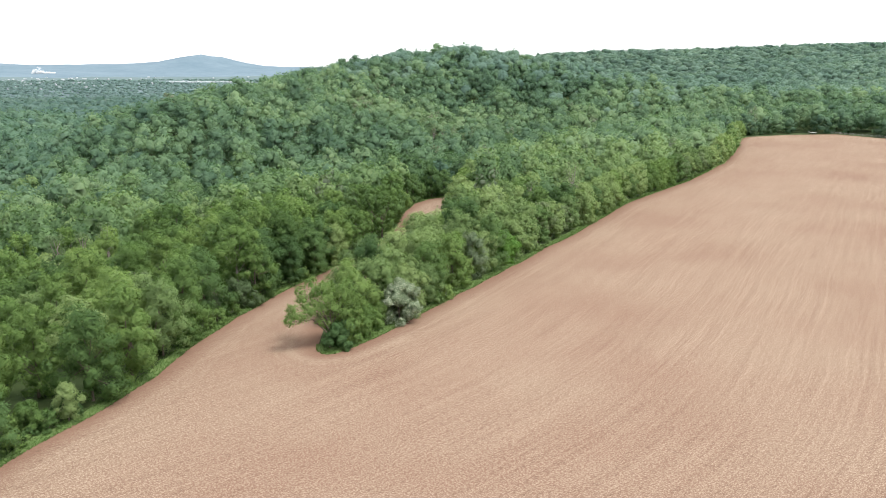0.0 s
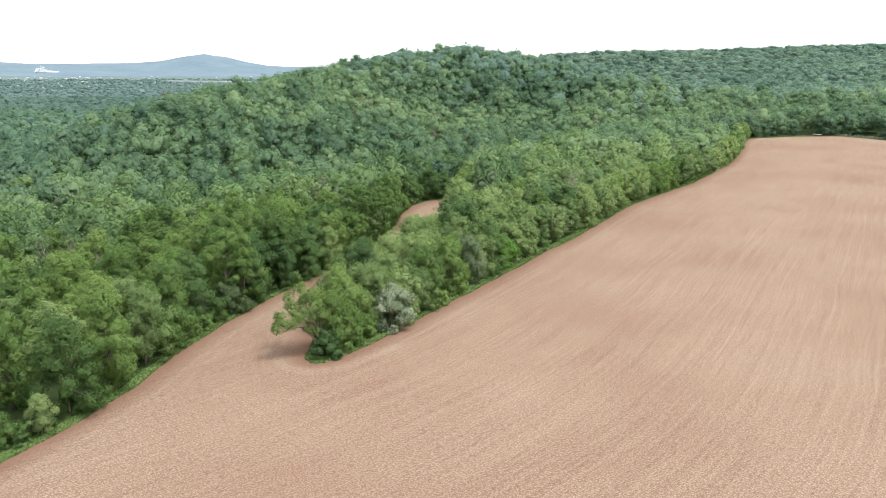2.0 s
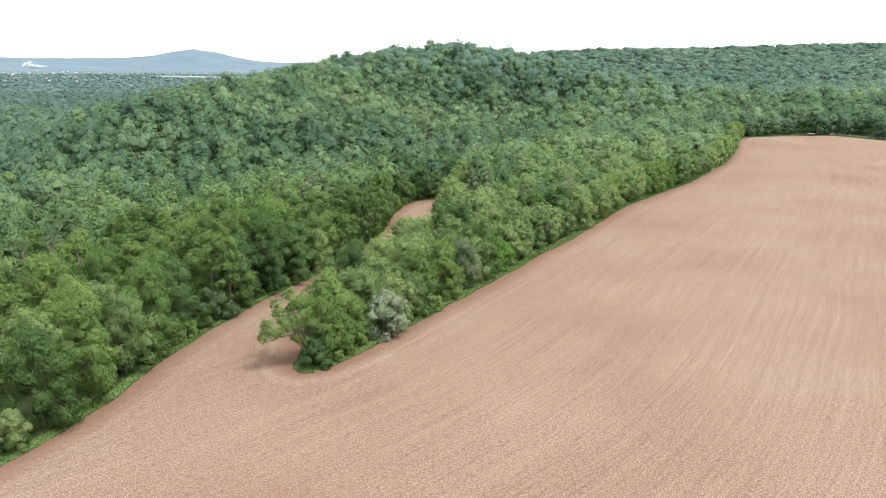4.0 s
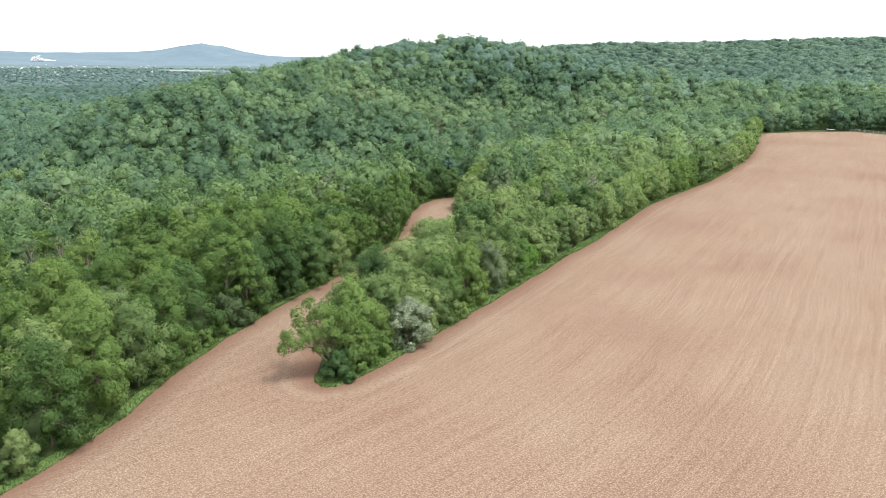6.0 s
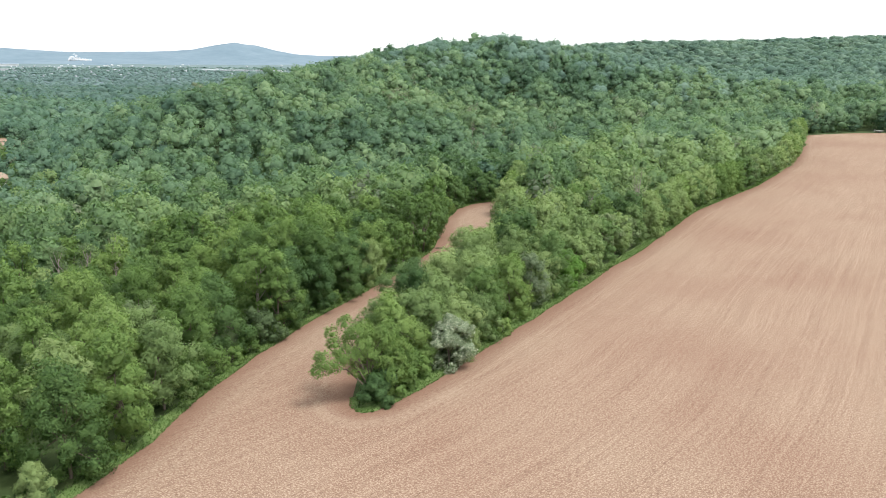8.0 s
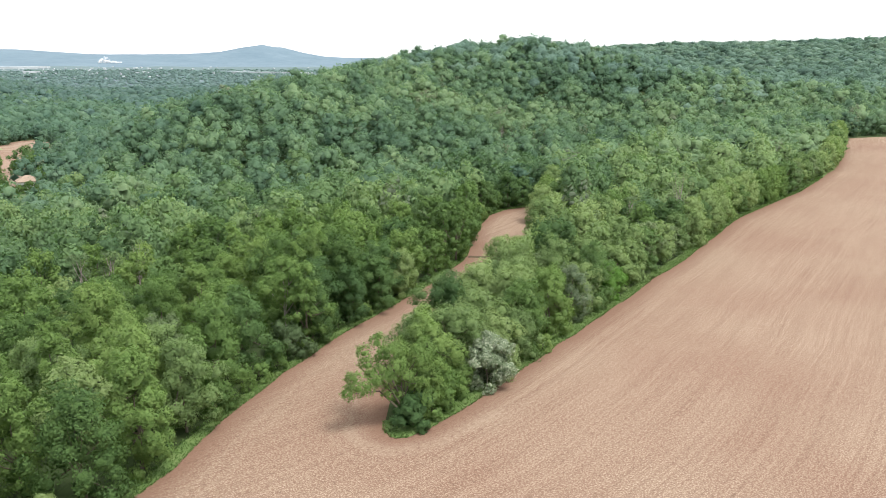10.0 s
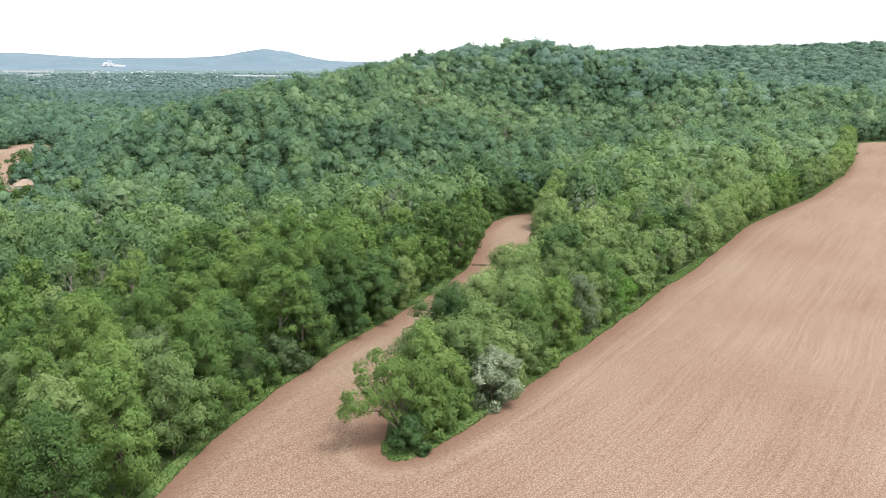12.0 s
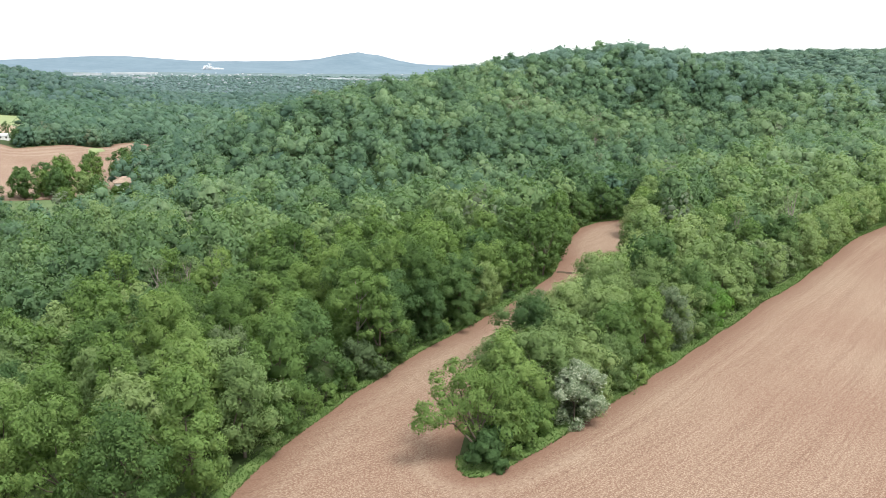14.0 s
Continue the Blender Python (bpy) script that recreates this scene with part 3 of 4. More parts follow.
# kind: height, width, foot of the crown, boughs, leaves, leaf size, foliage, name, label, category
KINDS = {
    "tree": (12.4, 8.8, 0.06, 32, 5200, 0.30, "green", "tree", "broad tree with a dense mid-green crown", "tree"),
    "tree_b": (13.6, 7.6, 0.08, 32, 4800, 0.30, "green", "tree", "tall leafy tree with a tapering green crown", "tree"),
    "tree_dark": (12.0, 8.2, 0.04, 31, 4800, 0.30, "dark", "tree", "dense dark-green tree with low boughs", "tree"),
    "tree_bright": (11.6, 8.0, 0.06, 31, 4800, 0.30, "bright", "tree", "light yellow-green tree with a loose crown", "tree"),
    "tree_slim": (13.2, 5.6, 0.10, 32, 3400, 0.29, "green", "tree", "slim young tree with a narrow green crown", "tree"),
    "tree_dusky": (9.5, 6.5, 0.14, 24, 2200, 0.28, "mauve", "tree", "thin dusky tree with sparse greyish leaves", "tree"),
    "tree_hedge": (10.8, 8.2, 0.02, 34, 4600, 0.28, "green", "tree", "hedgerow tree with a ragged mid-green crown", "tree"),
    "tree_hedge_light": (10.8, 8.6, 0.02, 35, 4800, 0.28, "bright", "tree", "hedgerow tree with a broad yellow-green crown", "tree"),
    "tree_pale": (13.2, 7.0, 0.50, 26, 3000, 0.29, "green", "tree", "tall tree with a long bare pale trunk", "tree"),
    "tree_bare": (13.6, 5.0, 0.40, 18, 750, 0.28, "mauve", "tree", "half-dead slender tree with pale bare limbs", "tree"),
    "tree_silver": (9.4, 6.4, 0.02, 34, 3600, 0.26, "sage", "tree", "grey-green tree flecked with silvery leaves", "tree"),
    "bush": (6.0, 6.6, 0.0, 30, 3000, 0.28, "green", "bush", "rounded green bush with leaves down to the ground", "bush"),
    "bush_dark": (4.2, 4.6, 0.0, 22, 2200, 0.34, "dark", "bush", "dark-green bush at the hedgerow's tip", "bush"),
    "bush_vivid": (7.0, 6.8, 0.0, 30, 3400, 0.28, "vivid", "bush", "vivid green rounded bush beside the field", "bush"),
    "bush_olive": (7.4, 6.6, 0.0, 32, 4200, 0.25, "olive", "bush", "silvery grey-green bush with drooping sprays", "bush"),
    "bush_mauve": (5.2, 5.6, 0.0, 26, 2600, 0.26, "mauve", "bush", "dusky rounded bush on the grassy verge", "bush"),
    "shrub": (2.8, 3.8, 0.0, 14, 900, 0.24, "green", "shrub", "low green shrub on the grassy verge", "shrub"),
    "shrub_dark": (2.5, 3.4, 0.0, 14, 800, 0.24, "dark", "shrub", "low dark-green shrub at the foot of the trees", "shrub"),
}
protos = {}


def plant(kind, x, y, size=1.0, turn=0.0, variant=0, group=""):
    """A tree or bush of a kind, standing on the land."""
    h, w, base, n, leaves, leaf, fol, name, label, cat = KINDS[kind]
    z = float(height(x, y)) - 0.05
    key = (kind, variant)
    if cat == "tree" and math.hypot(x + 18, y - 112) > 62:
        variant += 10
        key = (kind, variant)
    m = pose(x, y, z, 0, 0, turn) @ Matrix.Diagonal((size, size, size * (1 + 0.08 * math.sin(turn)), 1))
    if key in protos:
        return copy_thing(protos[key], m)
    rng = np.random.default_rng(abs(hash_of(kind)) + variant * 17)
    if cat == "tree":      # those farther from the tip carry fewer, larger sprays
        leaves, leaf = (int(leaves * 2.3), leaf * 0.68) if variant < 10 else (int(leaves * 0.75), leaf * 1.15)
    elif cat == "bush":
        leaves, leaf = leaves * (3 if fol == "olive" else 2), leaf * 0.85
    c, r = crown_lobes(rng, h, w, base, n)
    v, f, nr = crown_arrays(rng, c, r, leaves, leaf, core=0.3 if kind == "tree_bare" else 0.56 if fol in ("olive", "sage") else 0.60, lump=(0.6, 1.15), hearts=0 if cat == "shrub" or fol in ("mauve", "olive", "sage") or base > 0.3 else 3)
    thing = new(name)
    thing.empty_display_size = 0.5
    bark = M_PALE_BARK if kind in ("tree_pale", "tree_bare") else M_BARK
    part("trunk", trunk_mesh("trunk", rng, c, r, h, 0.017 * h, bark, 0.8 if bark is M_PALE_BARK else 0.62, 16 if kind == "tree_bare" else 7), bark, thing)
    part("crown", mesh_of("crown", v, f, LEAF[fol], normals=nr), LEAF[fol], thing)
    tagged(thing, label, cat, group or cat + "s at the field's edge")
    thing.matrix_basis = pose(x, y, z, 0, 0, turn)
    protos[key] = thing
    return thing


def hash_of(text):
    return sum((i + 3) * ord(ch) for i, ch in enumerate(text))


rnd = random.Random(5)

# the marked trees of the hedgerow's end
taken = [(-209, 368, 8.0), (-361, 490, 9.0), (-375, 488, 12.0), (-395, 494, 12.0), (210.5, 470.8, 4.0)]


def put(kind, x, y, size, turn=0.0, variant=0):
    taken.append((x, y, KINDS[kind][1] * size * 0.42))
    return plant(kind, x, y, size, turn, variant)


def end_tree():
    """The leaning, open tree at the hedgerow's tip: low boughs reach out over the field."""
    rng = np.random.default_rng(77)
    c, r = crown_lobes(rng, 9.8, 6.2, 0.10, 30, puff=(0.11, 0.17), wild=0.45)
    more = np.array([(-2.4, -0.8, 5.6), (-3.4, -1.4, 5.2), (-4.4, -1.9, 5.3), (-5.3, -2.4, 4.8), (-4.8, -1.6, 6.3), (-3.7, 0.8, 7.0), (-4.3, 2.0, 8.0), (-3.0, 3.4, 8.8), (-1.6, 1.2, 8.0), (-0.6, 0.4, 9.0), (-1.3, -0.4, 4.3), (-2.1, 0.2, 6.6), (-3.1, -0.3, 6.3), (-2.4, 1.9, 7.6), (-1.0, -0.9, 6.2), (-0.2, -0.8, 7.6)])
    rr = np.array([0.95, 1.05, 1.15, 0.95, 0.9, 1.0, 0.95, 1.1, 1.2, 1.2, 0.8, 0.85, 0.75, 0.8, 1.0, 1.0])
    c, r = np.concatenate([c + (1.9, 2.4, 0), more]), np.concatenate([r, rr])
    v, f, nr = crown_arrays(rng, c, r, 19000, 0.175, core=0.45, feather=0.35, tufts=7)
    thing = new("tree")
    trunk = trunk_mesh("trunk", rng, c, r, 9.4, 0.17, M_BARK, 0.7, 14)
    part("trunk", trunk, M_BARK, thing, "grey forked trunk")
    part("crown", mesh_of("crown", v, f, LEAF["green"], normals=nr), LEAF["green"], thing)
    for a, b, e in (((-0.1, 0, 2.2), (-2.2, -0.7, 4.6), (-5.2, -2.2, 4.8)), ((-0.2, 0.2, 3.0), (-2.2, 0.6, 5.6), (-4.2, 1.8, 7.8)), ((0, 0.3, 3.6), (-1.6, 1.6, 6.4), (-3.0, 3.2, 8.6)), ((0.1, 0, 2.6), (-1.2, -0.4, 5.2), (-1.0, 0.4, 8.6))):
        bv, bf = [], []
        limb(bv, bf, a, b, 0.12, 0.08)
        limb(bv, bf, b, e, 0.08, 0.02)
        part("bough", mesh_of("bough", np.concatenate(bv), np.concatenate(bf), M_BARK), M_BARK, thing, "bare grey bough reaching over the soil")
    tagged(thing, "open leaning tree with a low bough over bare soil", "tree")
    thing.matrix_basis = pose(-16.9, 116.0, 0, 0, 0, 0)
    taken.append((-15.8, 117.6, 3.2))


end_tree()
# the hedgerow's first trees and bushes, from the tip on
for k, (x, y, kind, size) in enumerate(((-15.5, 116.3, "bush_dark", 0.92), (-13.6, 120.4, "bush", 0.62), (-7.2, 128.2, "bush_olive", 0.96), (-11.0, 125.4, "bush", 0.8), (-11.6, 129.4, "tree_hedge_light", 0.84),
                                         (-14.6, 126.4, "tree_hedge", 0.70), (-14.4, 134.0, "tree_hedge_light", 0.84), (-9.0, 136.4, "tree_hedge_light", 0.94), (-3.4, 137.8, "tree_hedge_light", 0.76), (-14.2, 143.0, "tree_hedge_light", 1.0), (-3.6, 146.6, "tree_hedge_light", 1.02),
                                         (-8.8, 150.2, "tree_hedge_light", 1.08), (0.6, 141.6, "shrub", 1.1), (5.6, 156.0, "tree_silver", 0.94), (2.2, 152.0, "bush", 0.8), (-2.8, 157.6, "tree_hedge_light", 1.08), (12.6, 168.0, "bush_vivid", 0.96), (3.6, 165.6, "tree_hedge_light", 1.06),
                                         (-5.2, 168.0, "tree_hedge_light", 0.98), (9.4, 172.0, "tree_hedge_light", 1.0), (1.6, 177.0, "tree_hedge", 1.02), (12.4, 180.0, "tree_hedge_light", 1.06), (18.4, 181.4, "tree_hedge_light", 0.92),
                                         (6.6, 187.0, "tree_hedge_light", 1.08), (17.6, 190.4, "tree_hedge_light", 1.05), (23.4, 191.6, "tree_dusky", 0.95), (12.2, 198.0, "tree_hedge_light", 1.1), (23.6, 200.6, "tree_hedge", 1.02), (31.0, 206.0, "tree_dark", 0.74),
                                         (5.0, 232.0, "tree_hedge_light", 0.95), (6.2, 243.0, "tree_hedge", 1.0))):
    put(kind, x, y, size, k * 73.0, k % 2)
# those that mark the wood's edge
for k, (x, y, kind, size) in enumerate(((-35.0, 136.2, "bush_mauve", 0.94), (-36.7, 141.4, "tree_pale", 1.0), (-40.7, 112.8, "tree_bright", 1.04), (-40.3, 122.4, "tree", 0.98), (-39.3, 129.4, "tree_dark", 0.94), (-41.7, 103.4, "tree_b", 0.94),
                                         (-44.1, 96.6, "tree", 0.84), (-33.7, 147.6, "tree_dark", 1.0), (-30.6, 155.4, "tree_b", 0.92), (-26.6, 163.8, "tree_dark", 0.96), (-23.0, 173.6, "tree", 0.94), (-50.0, 82.0, "tree_dark", 0.8), (-50.6, 108.4, "tree_bright", 1.0), (-52.2, 99.0, "tree_b", 0.95), (-44.5, 90.6, "tree_bright", 0.44), (-48.2, 88.4, "bush", 0.6), (-37.9, 138.4, "shrub_dark", 1.4), (-39.3, 144.6, "bush", 0.75), (-36.1, 144.8, "shrub_dark", 1.3), (-35.7, 131.8, "shrub", 1.2))):
    put(kind, x, y, size, k * 57.0, k % 2)
for k, (x, y) in enumerate(((-77, 171), (-73.5, 175), (-81, 168), (-5, 462), (0, 458), (6, 463), (11, 459), (17, 465), (61, 394), (66, 399), (22, 203), (34, 214), (-60, 210))):
    put("tree_bare", x, y, 1.0 + 0.05 * (k % 3), k * 47.0, k % 2)


for k, (x, y, kind, size) in enumerate(((-246, 351, "tree_dark", 1.25), (-252, 356, "tree", 1.1), (-241, 358, "tree", 1.35), (-236, 363, "tree", 1.4), (-246, 366, "tree_dark", 1.35), (-262, 350, "tree", 1.0), (-232, 354, "tree_dark", 1.1), (-228, 368, "tree_b", 1.1), (-240, 372, "tree", 1.2), (-203, 359, "bush", 0.85), (-206.5, 357, "bush", 0.7), (-200, 364, "tree_b", 0.8), (-257, 346, "tree_dark", 0.9),
                                         (-261, 425, "tree", 0.95), (-268, 430, "tree_dark", 0.9), (-255, 420, "tree_b", 0.8), (-250, 428, "bush", 1.0), (-221, 393, "tree_dark", 1.65), (-227, 398, "tree_dark", 1.45), (-217, 388, "tree_dark", 0.9),
                                         (-212, 349, "tree_bright", 1.15), (-218, 352, "tree_bright", 1.0), (-206, 344, "tree", 1.0), (-222, 344, "bush", 1.1), (-196, 356, "bush", 0.9), (-229, 356, "bush", 1.0),
                                         (-372, 504, "tree_dusky", 0.9), (-344, 477, "tree_dark", 0.85), (-349, 481, "tree_dark", 0.7), (-300, 417, "shrub_dark", 1.0), (-243, 455, "bush", 0.8))):
    put(kind, x, y, size, k * 61.0, k % 2)


def clear(x, y, r):
    return all((x - a) ** 2 + (y - b) ** 2 > (r + c) ** 2 * 0.62 for a, b, c in taken)


ALL_FIELDS = (FIELD, LOW_FIELD, BACK_FIELD, LAWN)


def woods_at(x, y):
    bad = np.zeros(np.shape(x), bool)
    for poly in ALL_FIELDS:
        bad |= inside(poly, x, y)
    return ~bad


# places for trees inside the camera's view wedge: an uneven grid, coarser with distance
spots = []
row_y, k_row = 40.0, 0
while row_y < 1900:
    gap = 8.0 if row_y < 260 else 8.7 if row_y < 420 else 9.4 if row_y < 700 else 11.2 if row_y < 1000 else 15.0
    x = -0.87 * row_y - 30 + (k_row % 2) * gap / 2
    while x < 0.62 * row_y + 40:
        spots.append((x + rnd.uniform(-0.32, 0.32) * gap, row_y + rnd.uniform(-0.32, 0.32) * gap, gap))
        x += gap
    row_y += gap * 0.88
    k_row += 1
spots = np.array(spots)
spots = spots[woods_at(spots[:, 0], spots[:, 1])]
edge_lines = (WOOD_EDGE, STRIP_EDGE + HEDGE_EDGE, FAR_EDGE, LOW_FIELD, BACK_FIELD)
dist_edge = np.full(len(spots), 1e9)
for line in edge_lines:
    dist_edge = np.minimum(dist_edge, away(line, spots[:, 0], spots[:, 1]))
spots = spots[dist_edge > np.where(spots[:, 1] < 300, 2.7, np.where(spots[:, 0] > 60, 5.0, 2.2))]
rank = np.hypot(spots[:, 0] + 18, spots[:, 1] - 112)
spots = spots[np.argsort(rank)]
rank = np.sort(rank)

# the hedgerow: three rough rows between the strip and the field
def along(line, step):
    out, left = [], 0.0
    for (ax, ay), (bx, by) in zip(line, line[1:]):
        L = math.hypot(bx - ax, by - ay)
        while left < L:
            out.append((ax + (bx - ax) * left / L, ay + (by - ay) * left / L))
            left += step
        left -= L
    return out


HEDGE_MIX = ["tree_hedge", "tree_hedge_light", "tree_hedge_light", "tree_hedge", "tree_hedge_light", "tree_dark", "tree_hedge_light", "tree_hedge_light", "tree_dusky", "tree_hedge_light"]
hedge_rows = [(offset_line(HEDGE_EDGE[3:], 3.2), 4.3, 0.86), (offset_line(STRIP_EDGE[::-1], -1.6), 4.2, 1.0),
              ([(-15.5, 126), (-12, 140), (-4, 158), (6, 178), (16, 205), (26, 230)], 4.6, 1.08)]
for line, step, big in hedge_rows:
    for x, y in along(line, step):
        x, y = x + rnd.uniform(-0.8, 0.8), y + rnd.uniform(-0.8, 0.8)
        if clear(x, y, 1.1) and not bool(inside(FIELD, x, y)):
            small = 0.82 if y < 128 else 0.92 if y < 145 else 1.0 if big != 1.0 else 0.66 if y < 176 else 0.78 if y < 205 else 0.95
            k = rnd.choice(HEDGE_MIX)
            put(k, x, y, big * small * rnd.uniform(0.88, 1.1), rnd.uniform(0, 360), rnd.randrange(2))

EDGE_MIX = ["tree", "tree_dark", "tree_b", "tree", "tree_bright", "bush", "tree_b", "tree_slim"]
for x, y in along(offset_line([p for p in WOOD_EDGE if p[1] > 40], 2.1), 4.4):
    if clear(x, y, 1.6):
        put(rnd.choice(EDGE_MIX), x + rnd.uniform(-0.8, 0.8), y + rnd.uniform(-0.8, 0.8), rnd.uniform(0.66, 0.92) * (0.8 if 178 < y < 215 else 1.0), rnd.uniform(0, 360), rnd.randrange(2))

N_NEAR = 200
for x, y, gap in spots[:N_NEAR]:
    if not clear(x, y, 2.9):
        continue
    in_hedge = -22 < x and x > -30 + (y - 112) * 0.16
    u = rnd.random()
    if in_hedge:
        kind = "tree" if u < 0.42 else "tree_b" if u < 0.55 else "tree_bright" if u < 0.80 else "tree_dark" if u < 0.9 else "tree_dusky"
        size = rnd.uniform(0.78, 0.98) * (0.86 if y < 140 else 1.0)
    else:
        kind = "tree" if u < 0.34 else "tree_b" if u < 0.54 else "tree_dark" if u < 0.66 else "tree_bright" if u < 0.84 else "tree_slim" if u < 0.94 else "tree_dusky"
        size = rnd.uniform(0.78, 1.08)
    plant(kind, x, y, size, rnd.uniform(0, 360), rnd.randrange(3 if kind in ("tree", "tree_b", "tree_dark") else 2))

# shrubs along the feet of both edges
for line, d, share in ((line_wood, 1.3, 0.6), (line_wood, 3.0, 0.5), (line_hedge, 3.0, 0.3)):
    for (x, y) in offset_line(line, d)[::1]:
        if 70 < y < 300 and not (line is line_hedge and y < 136) and rnd.random() < share and clear(x, y, 0.6) and not bool(inside(FIELD, x, y)):
            plant("shrub" if rnd.random() < 0.6 else "shrub_dark", x + rnd.uniform(-0.7, 0.7), y + rnd.uniform(-0.7, 0.7), rnd.uniform(0.45, 1.15), rnd.uniform(0, 360), rnd.randrange(2))


# stands of lighter (+) or darker (-) trees: centre, spread, how much
STANDS = [(45, 242, 22, 0.5), (76, 292, 26, 0.5), (106, 348, 30, 0.45), (36, 300, 26, 0.3), (60, 350, 26, 0.3), (-54, 530, 20, 0.6), (-8, 520, 18, 0.5), (22, 508, 14, 0.4), (-66, 214, 16, 0.45), (-30, 196, 12, 0.4), (-96, 232, 14, 0.5), (-62, 404, 16, -0.5), (-105, 350, 18, -0.45),
          (60, 640, 40, -0.4), (16, 262, 14, -0.6), (-10, 268, 10, -0.5), (300, 900, 60, -0.5), (120, 560, 30, 0.35), (-150, 300, 30, 0.25)]


def joined_wood(name, places, variants, leaves, leaf, boughs, cores, h0, w0, puff, core, material, label, seed, base=0.12):
    """Many trees as one mass: each a crown of leaf sprays, sized and turned at random."""
    rng = np.random.default_rng(seed)
    shapes = []
    for i in range(variants):
        h, w = h0 * rng.uniform(0.85, 1.1), w0 * rng.uniform(0.85, 1.15)
        c, r = crown_lobes(rng, h, w, base, boughs, puff=puff, wild=0.28 if boughs > 5 else 0.15)
        shapes.append(crown_arrays(rng, c, r, leaves, leaf, core=core, hearts=cores, feather=0.12 if boughs > 12 else 0.0, slim=0.46, lump=(0.6, 1.15), tufts=6 if boughs > 12 else 5, soft=0.14 if boughs > 12 else 0.10, whole=0.5 if boughs > 12 else 0.85, spread=1.0 if boughs > 9 else 0.92 if boughs > 6 else 0.80))
    V, F, N, T, off = [], [], [], [], 0
    z = height(places[:, 0], places[:, 1])
    for (x, y, gap), g in zip(places, z):
        v, f, nr = shapes[rng.integers(variants)]
        a, s = rng.uniform(0, 6.28), (rng.uniform(0.70, 1.0) + 0.36 * rng.random() ** 2 if boughs > 5 else rng.uniform(0.84, 1.12))
        rot = np.array([[math.cos(a), -math.sin(a), 0], [math.sin(a), math.cos(a), 0], [0, 0, rng.uniform(0.85, 1.2)]]) * s
        rot[:2] *= gap / 8.0
        V.append(v @ rot.T + (x, y, g - 0.2))
        N.append(unit(nr @ rot.T))
        F.append(f + off)
        # groups of one species stand together
        k = noise.noise((x * 0.018, y * 0.018, 1.7)) * 0.55 + 0.45
        k += sum(b * math.exp(-((x - px) ** 2 + (y - py) ** 2) / (2 * q * q)) for px, py, q, b in STANDS)
        T.append(np.full(len(v), min(1, max(0, k + rng.uniform(-0.45, 0.45)))))
        off += len(v)
    me = mesh_of(name, np.concatenate(V), np.concatenate(F), material, {"tone": np.concatenate(T)}, normals=np.concatenate(N))
    return tagged(new(name, me), label, "wood", kind="stuff")


rest = spots[N_NEAR:]
rest = rest[[clear(x, y, 2.5) for x, y, g in rest]]
# trees hidden from the camera's mid-path viewpoint are thinned to one in fourteen
camera_eye = np.array([-3.0, 20.0, 43.0])
top = height(rest[:, 0], rest[:, 1]) + 13.0
behind = np.zeros(len(rest), bool)
for k in np.linspace(0.15, 0.97, 60):
    px, py = camera_eye[0] + (rest[:, 0] - camera_eye[0]) * k, camera_eye[1] + (rest[:, 1] - camera_eye[1]) * k
    line_z = camera_eye[2] + (top - camera_eye[2]) * k
    behind |= (height(px, py) + 7.0 > line_z) & woods_at(px, py)
rest = rest[~behind | (np.arange(len(rest)) % 14 == 0)]
far_off = np.hypot(rest[:, 0], rest[:, 1])
odd = np.random.default_rng(3).random(len(rest)) < 0.035
dusky = rest[odd & (far_off < 620)]
rest, far_off = rest[~(odd & (far_off < 620))], far_off[~(odd & (far_off < 620))]
far_off = far_off + np.clip(np.random.default_rng(6).normal(0, 38, len(rest)), -90, 60)
mid = rest[far_off < 320]
rim_gap = np.full(len(rest), 1e9)
for line in edge_lines + (LAWN,):
    rim_gap = np.minimum(rim_gap, away(line, rest[:, 0], rest[:, 1]))
skirt = (rim_gap < 15) & (far_off >= 320)
margin = rest[skirt & (rest[:, 0] > 0)]
margin_west = rest[skirt & (rest[:, 0] <= 0)]
rest, far_off = rest[~skirt], far_off[~skirt]
mix = np.random.default_rng(8).normal(0, 1, len(rest))
west = (rest[:, 0] < -165 - (rest[:, 1] - 340) * 0.22 + 16 * mix) & (rest[:, 1] > 300)
upper = rest[:, 1] + 0.1 * rest[:, 0] + 55 * mix > 640
mid2 = rest[(far_off >= 320) & (far_off < 640) & ~west]
dell = rest[(far_off >= 320) & (far_off < 640) & west]

beyond = rest[:, 0] < -165 - (rest[:, 1] - 340) * 0.22 + 12 * mix
hill = rest[(far_off >= 640) & (far_off < 1450) & upper & ~beyond]
slope = rest[(far_off >= 640) & (far_off < 1450) & ~upper & ~beyond]
ridge = rest[(far_off >= 640) & (far_off < 1450) & beyond]
vale = rest[(far_off >= 1450) & (rest[:, 0] > -150)]
rim = [(x + dx, y + dy, 8.0) for x, y in along(LOW_FIELD[7:], 5.5) for dx, dy in ((3.2, 0.5), (-3.2, 1.0), (0.5, 4.5), (4.0, -1.0))]
rim = [(x, y, g) for x, y, g in rim if not inside(LOW_FIELD, x, y) and not inside(BACK_FIELD, x, y) and away(LOW_FIELD, x, y) > 1.8 and clear(x, y, 1.5)]
margin_west = np.concatenate([margin_west, np.array([p for p in rim[::2] if p[0] > -342])])
joined_wood("wood_near", mid, 12, 1000, 0.50, 16, 1, 12.8, 9.8, (0.16, 0.23), 0.64, LEAF["wood"], "close-grown broadleaf wood behind the field", 11)
# the woods below get their haze from the leaf colours
joined_wood("wood_middle", mid2, 16, 360, 0.57, 8, 1, 13.6, 9.8, (0.23, 0.31), 0.68, LEAF["mid"], "mixed green wood on the slope below the hill, blued a little for haze", 12, 0.28)
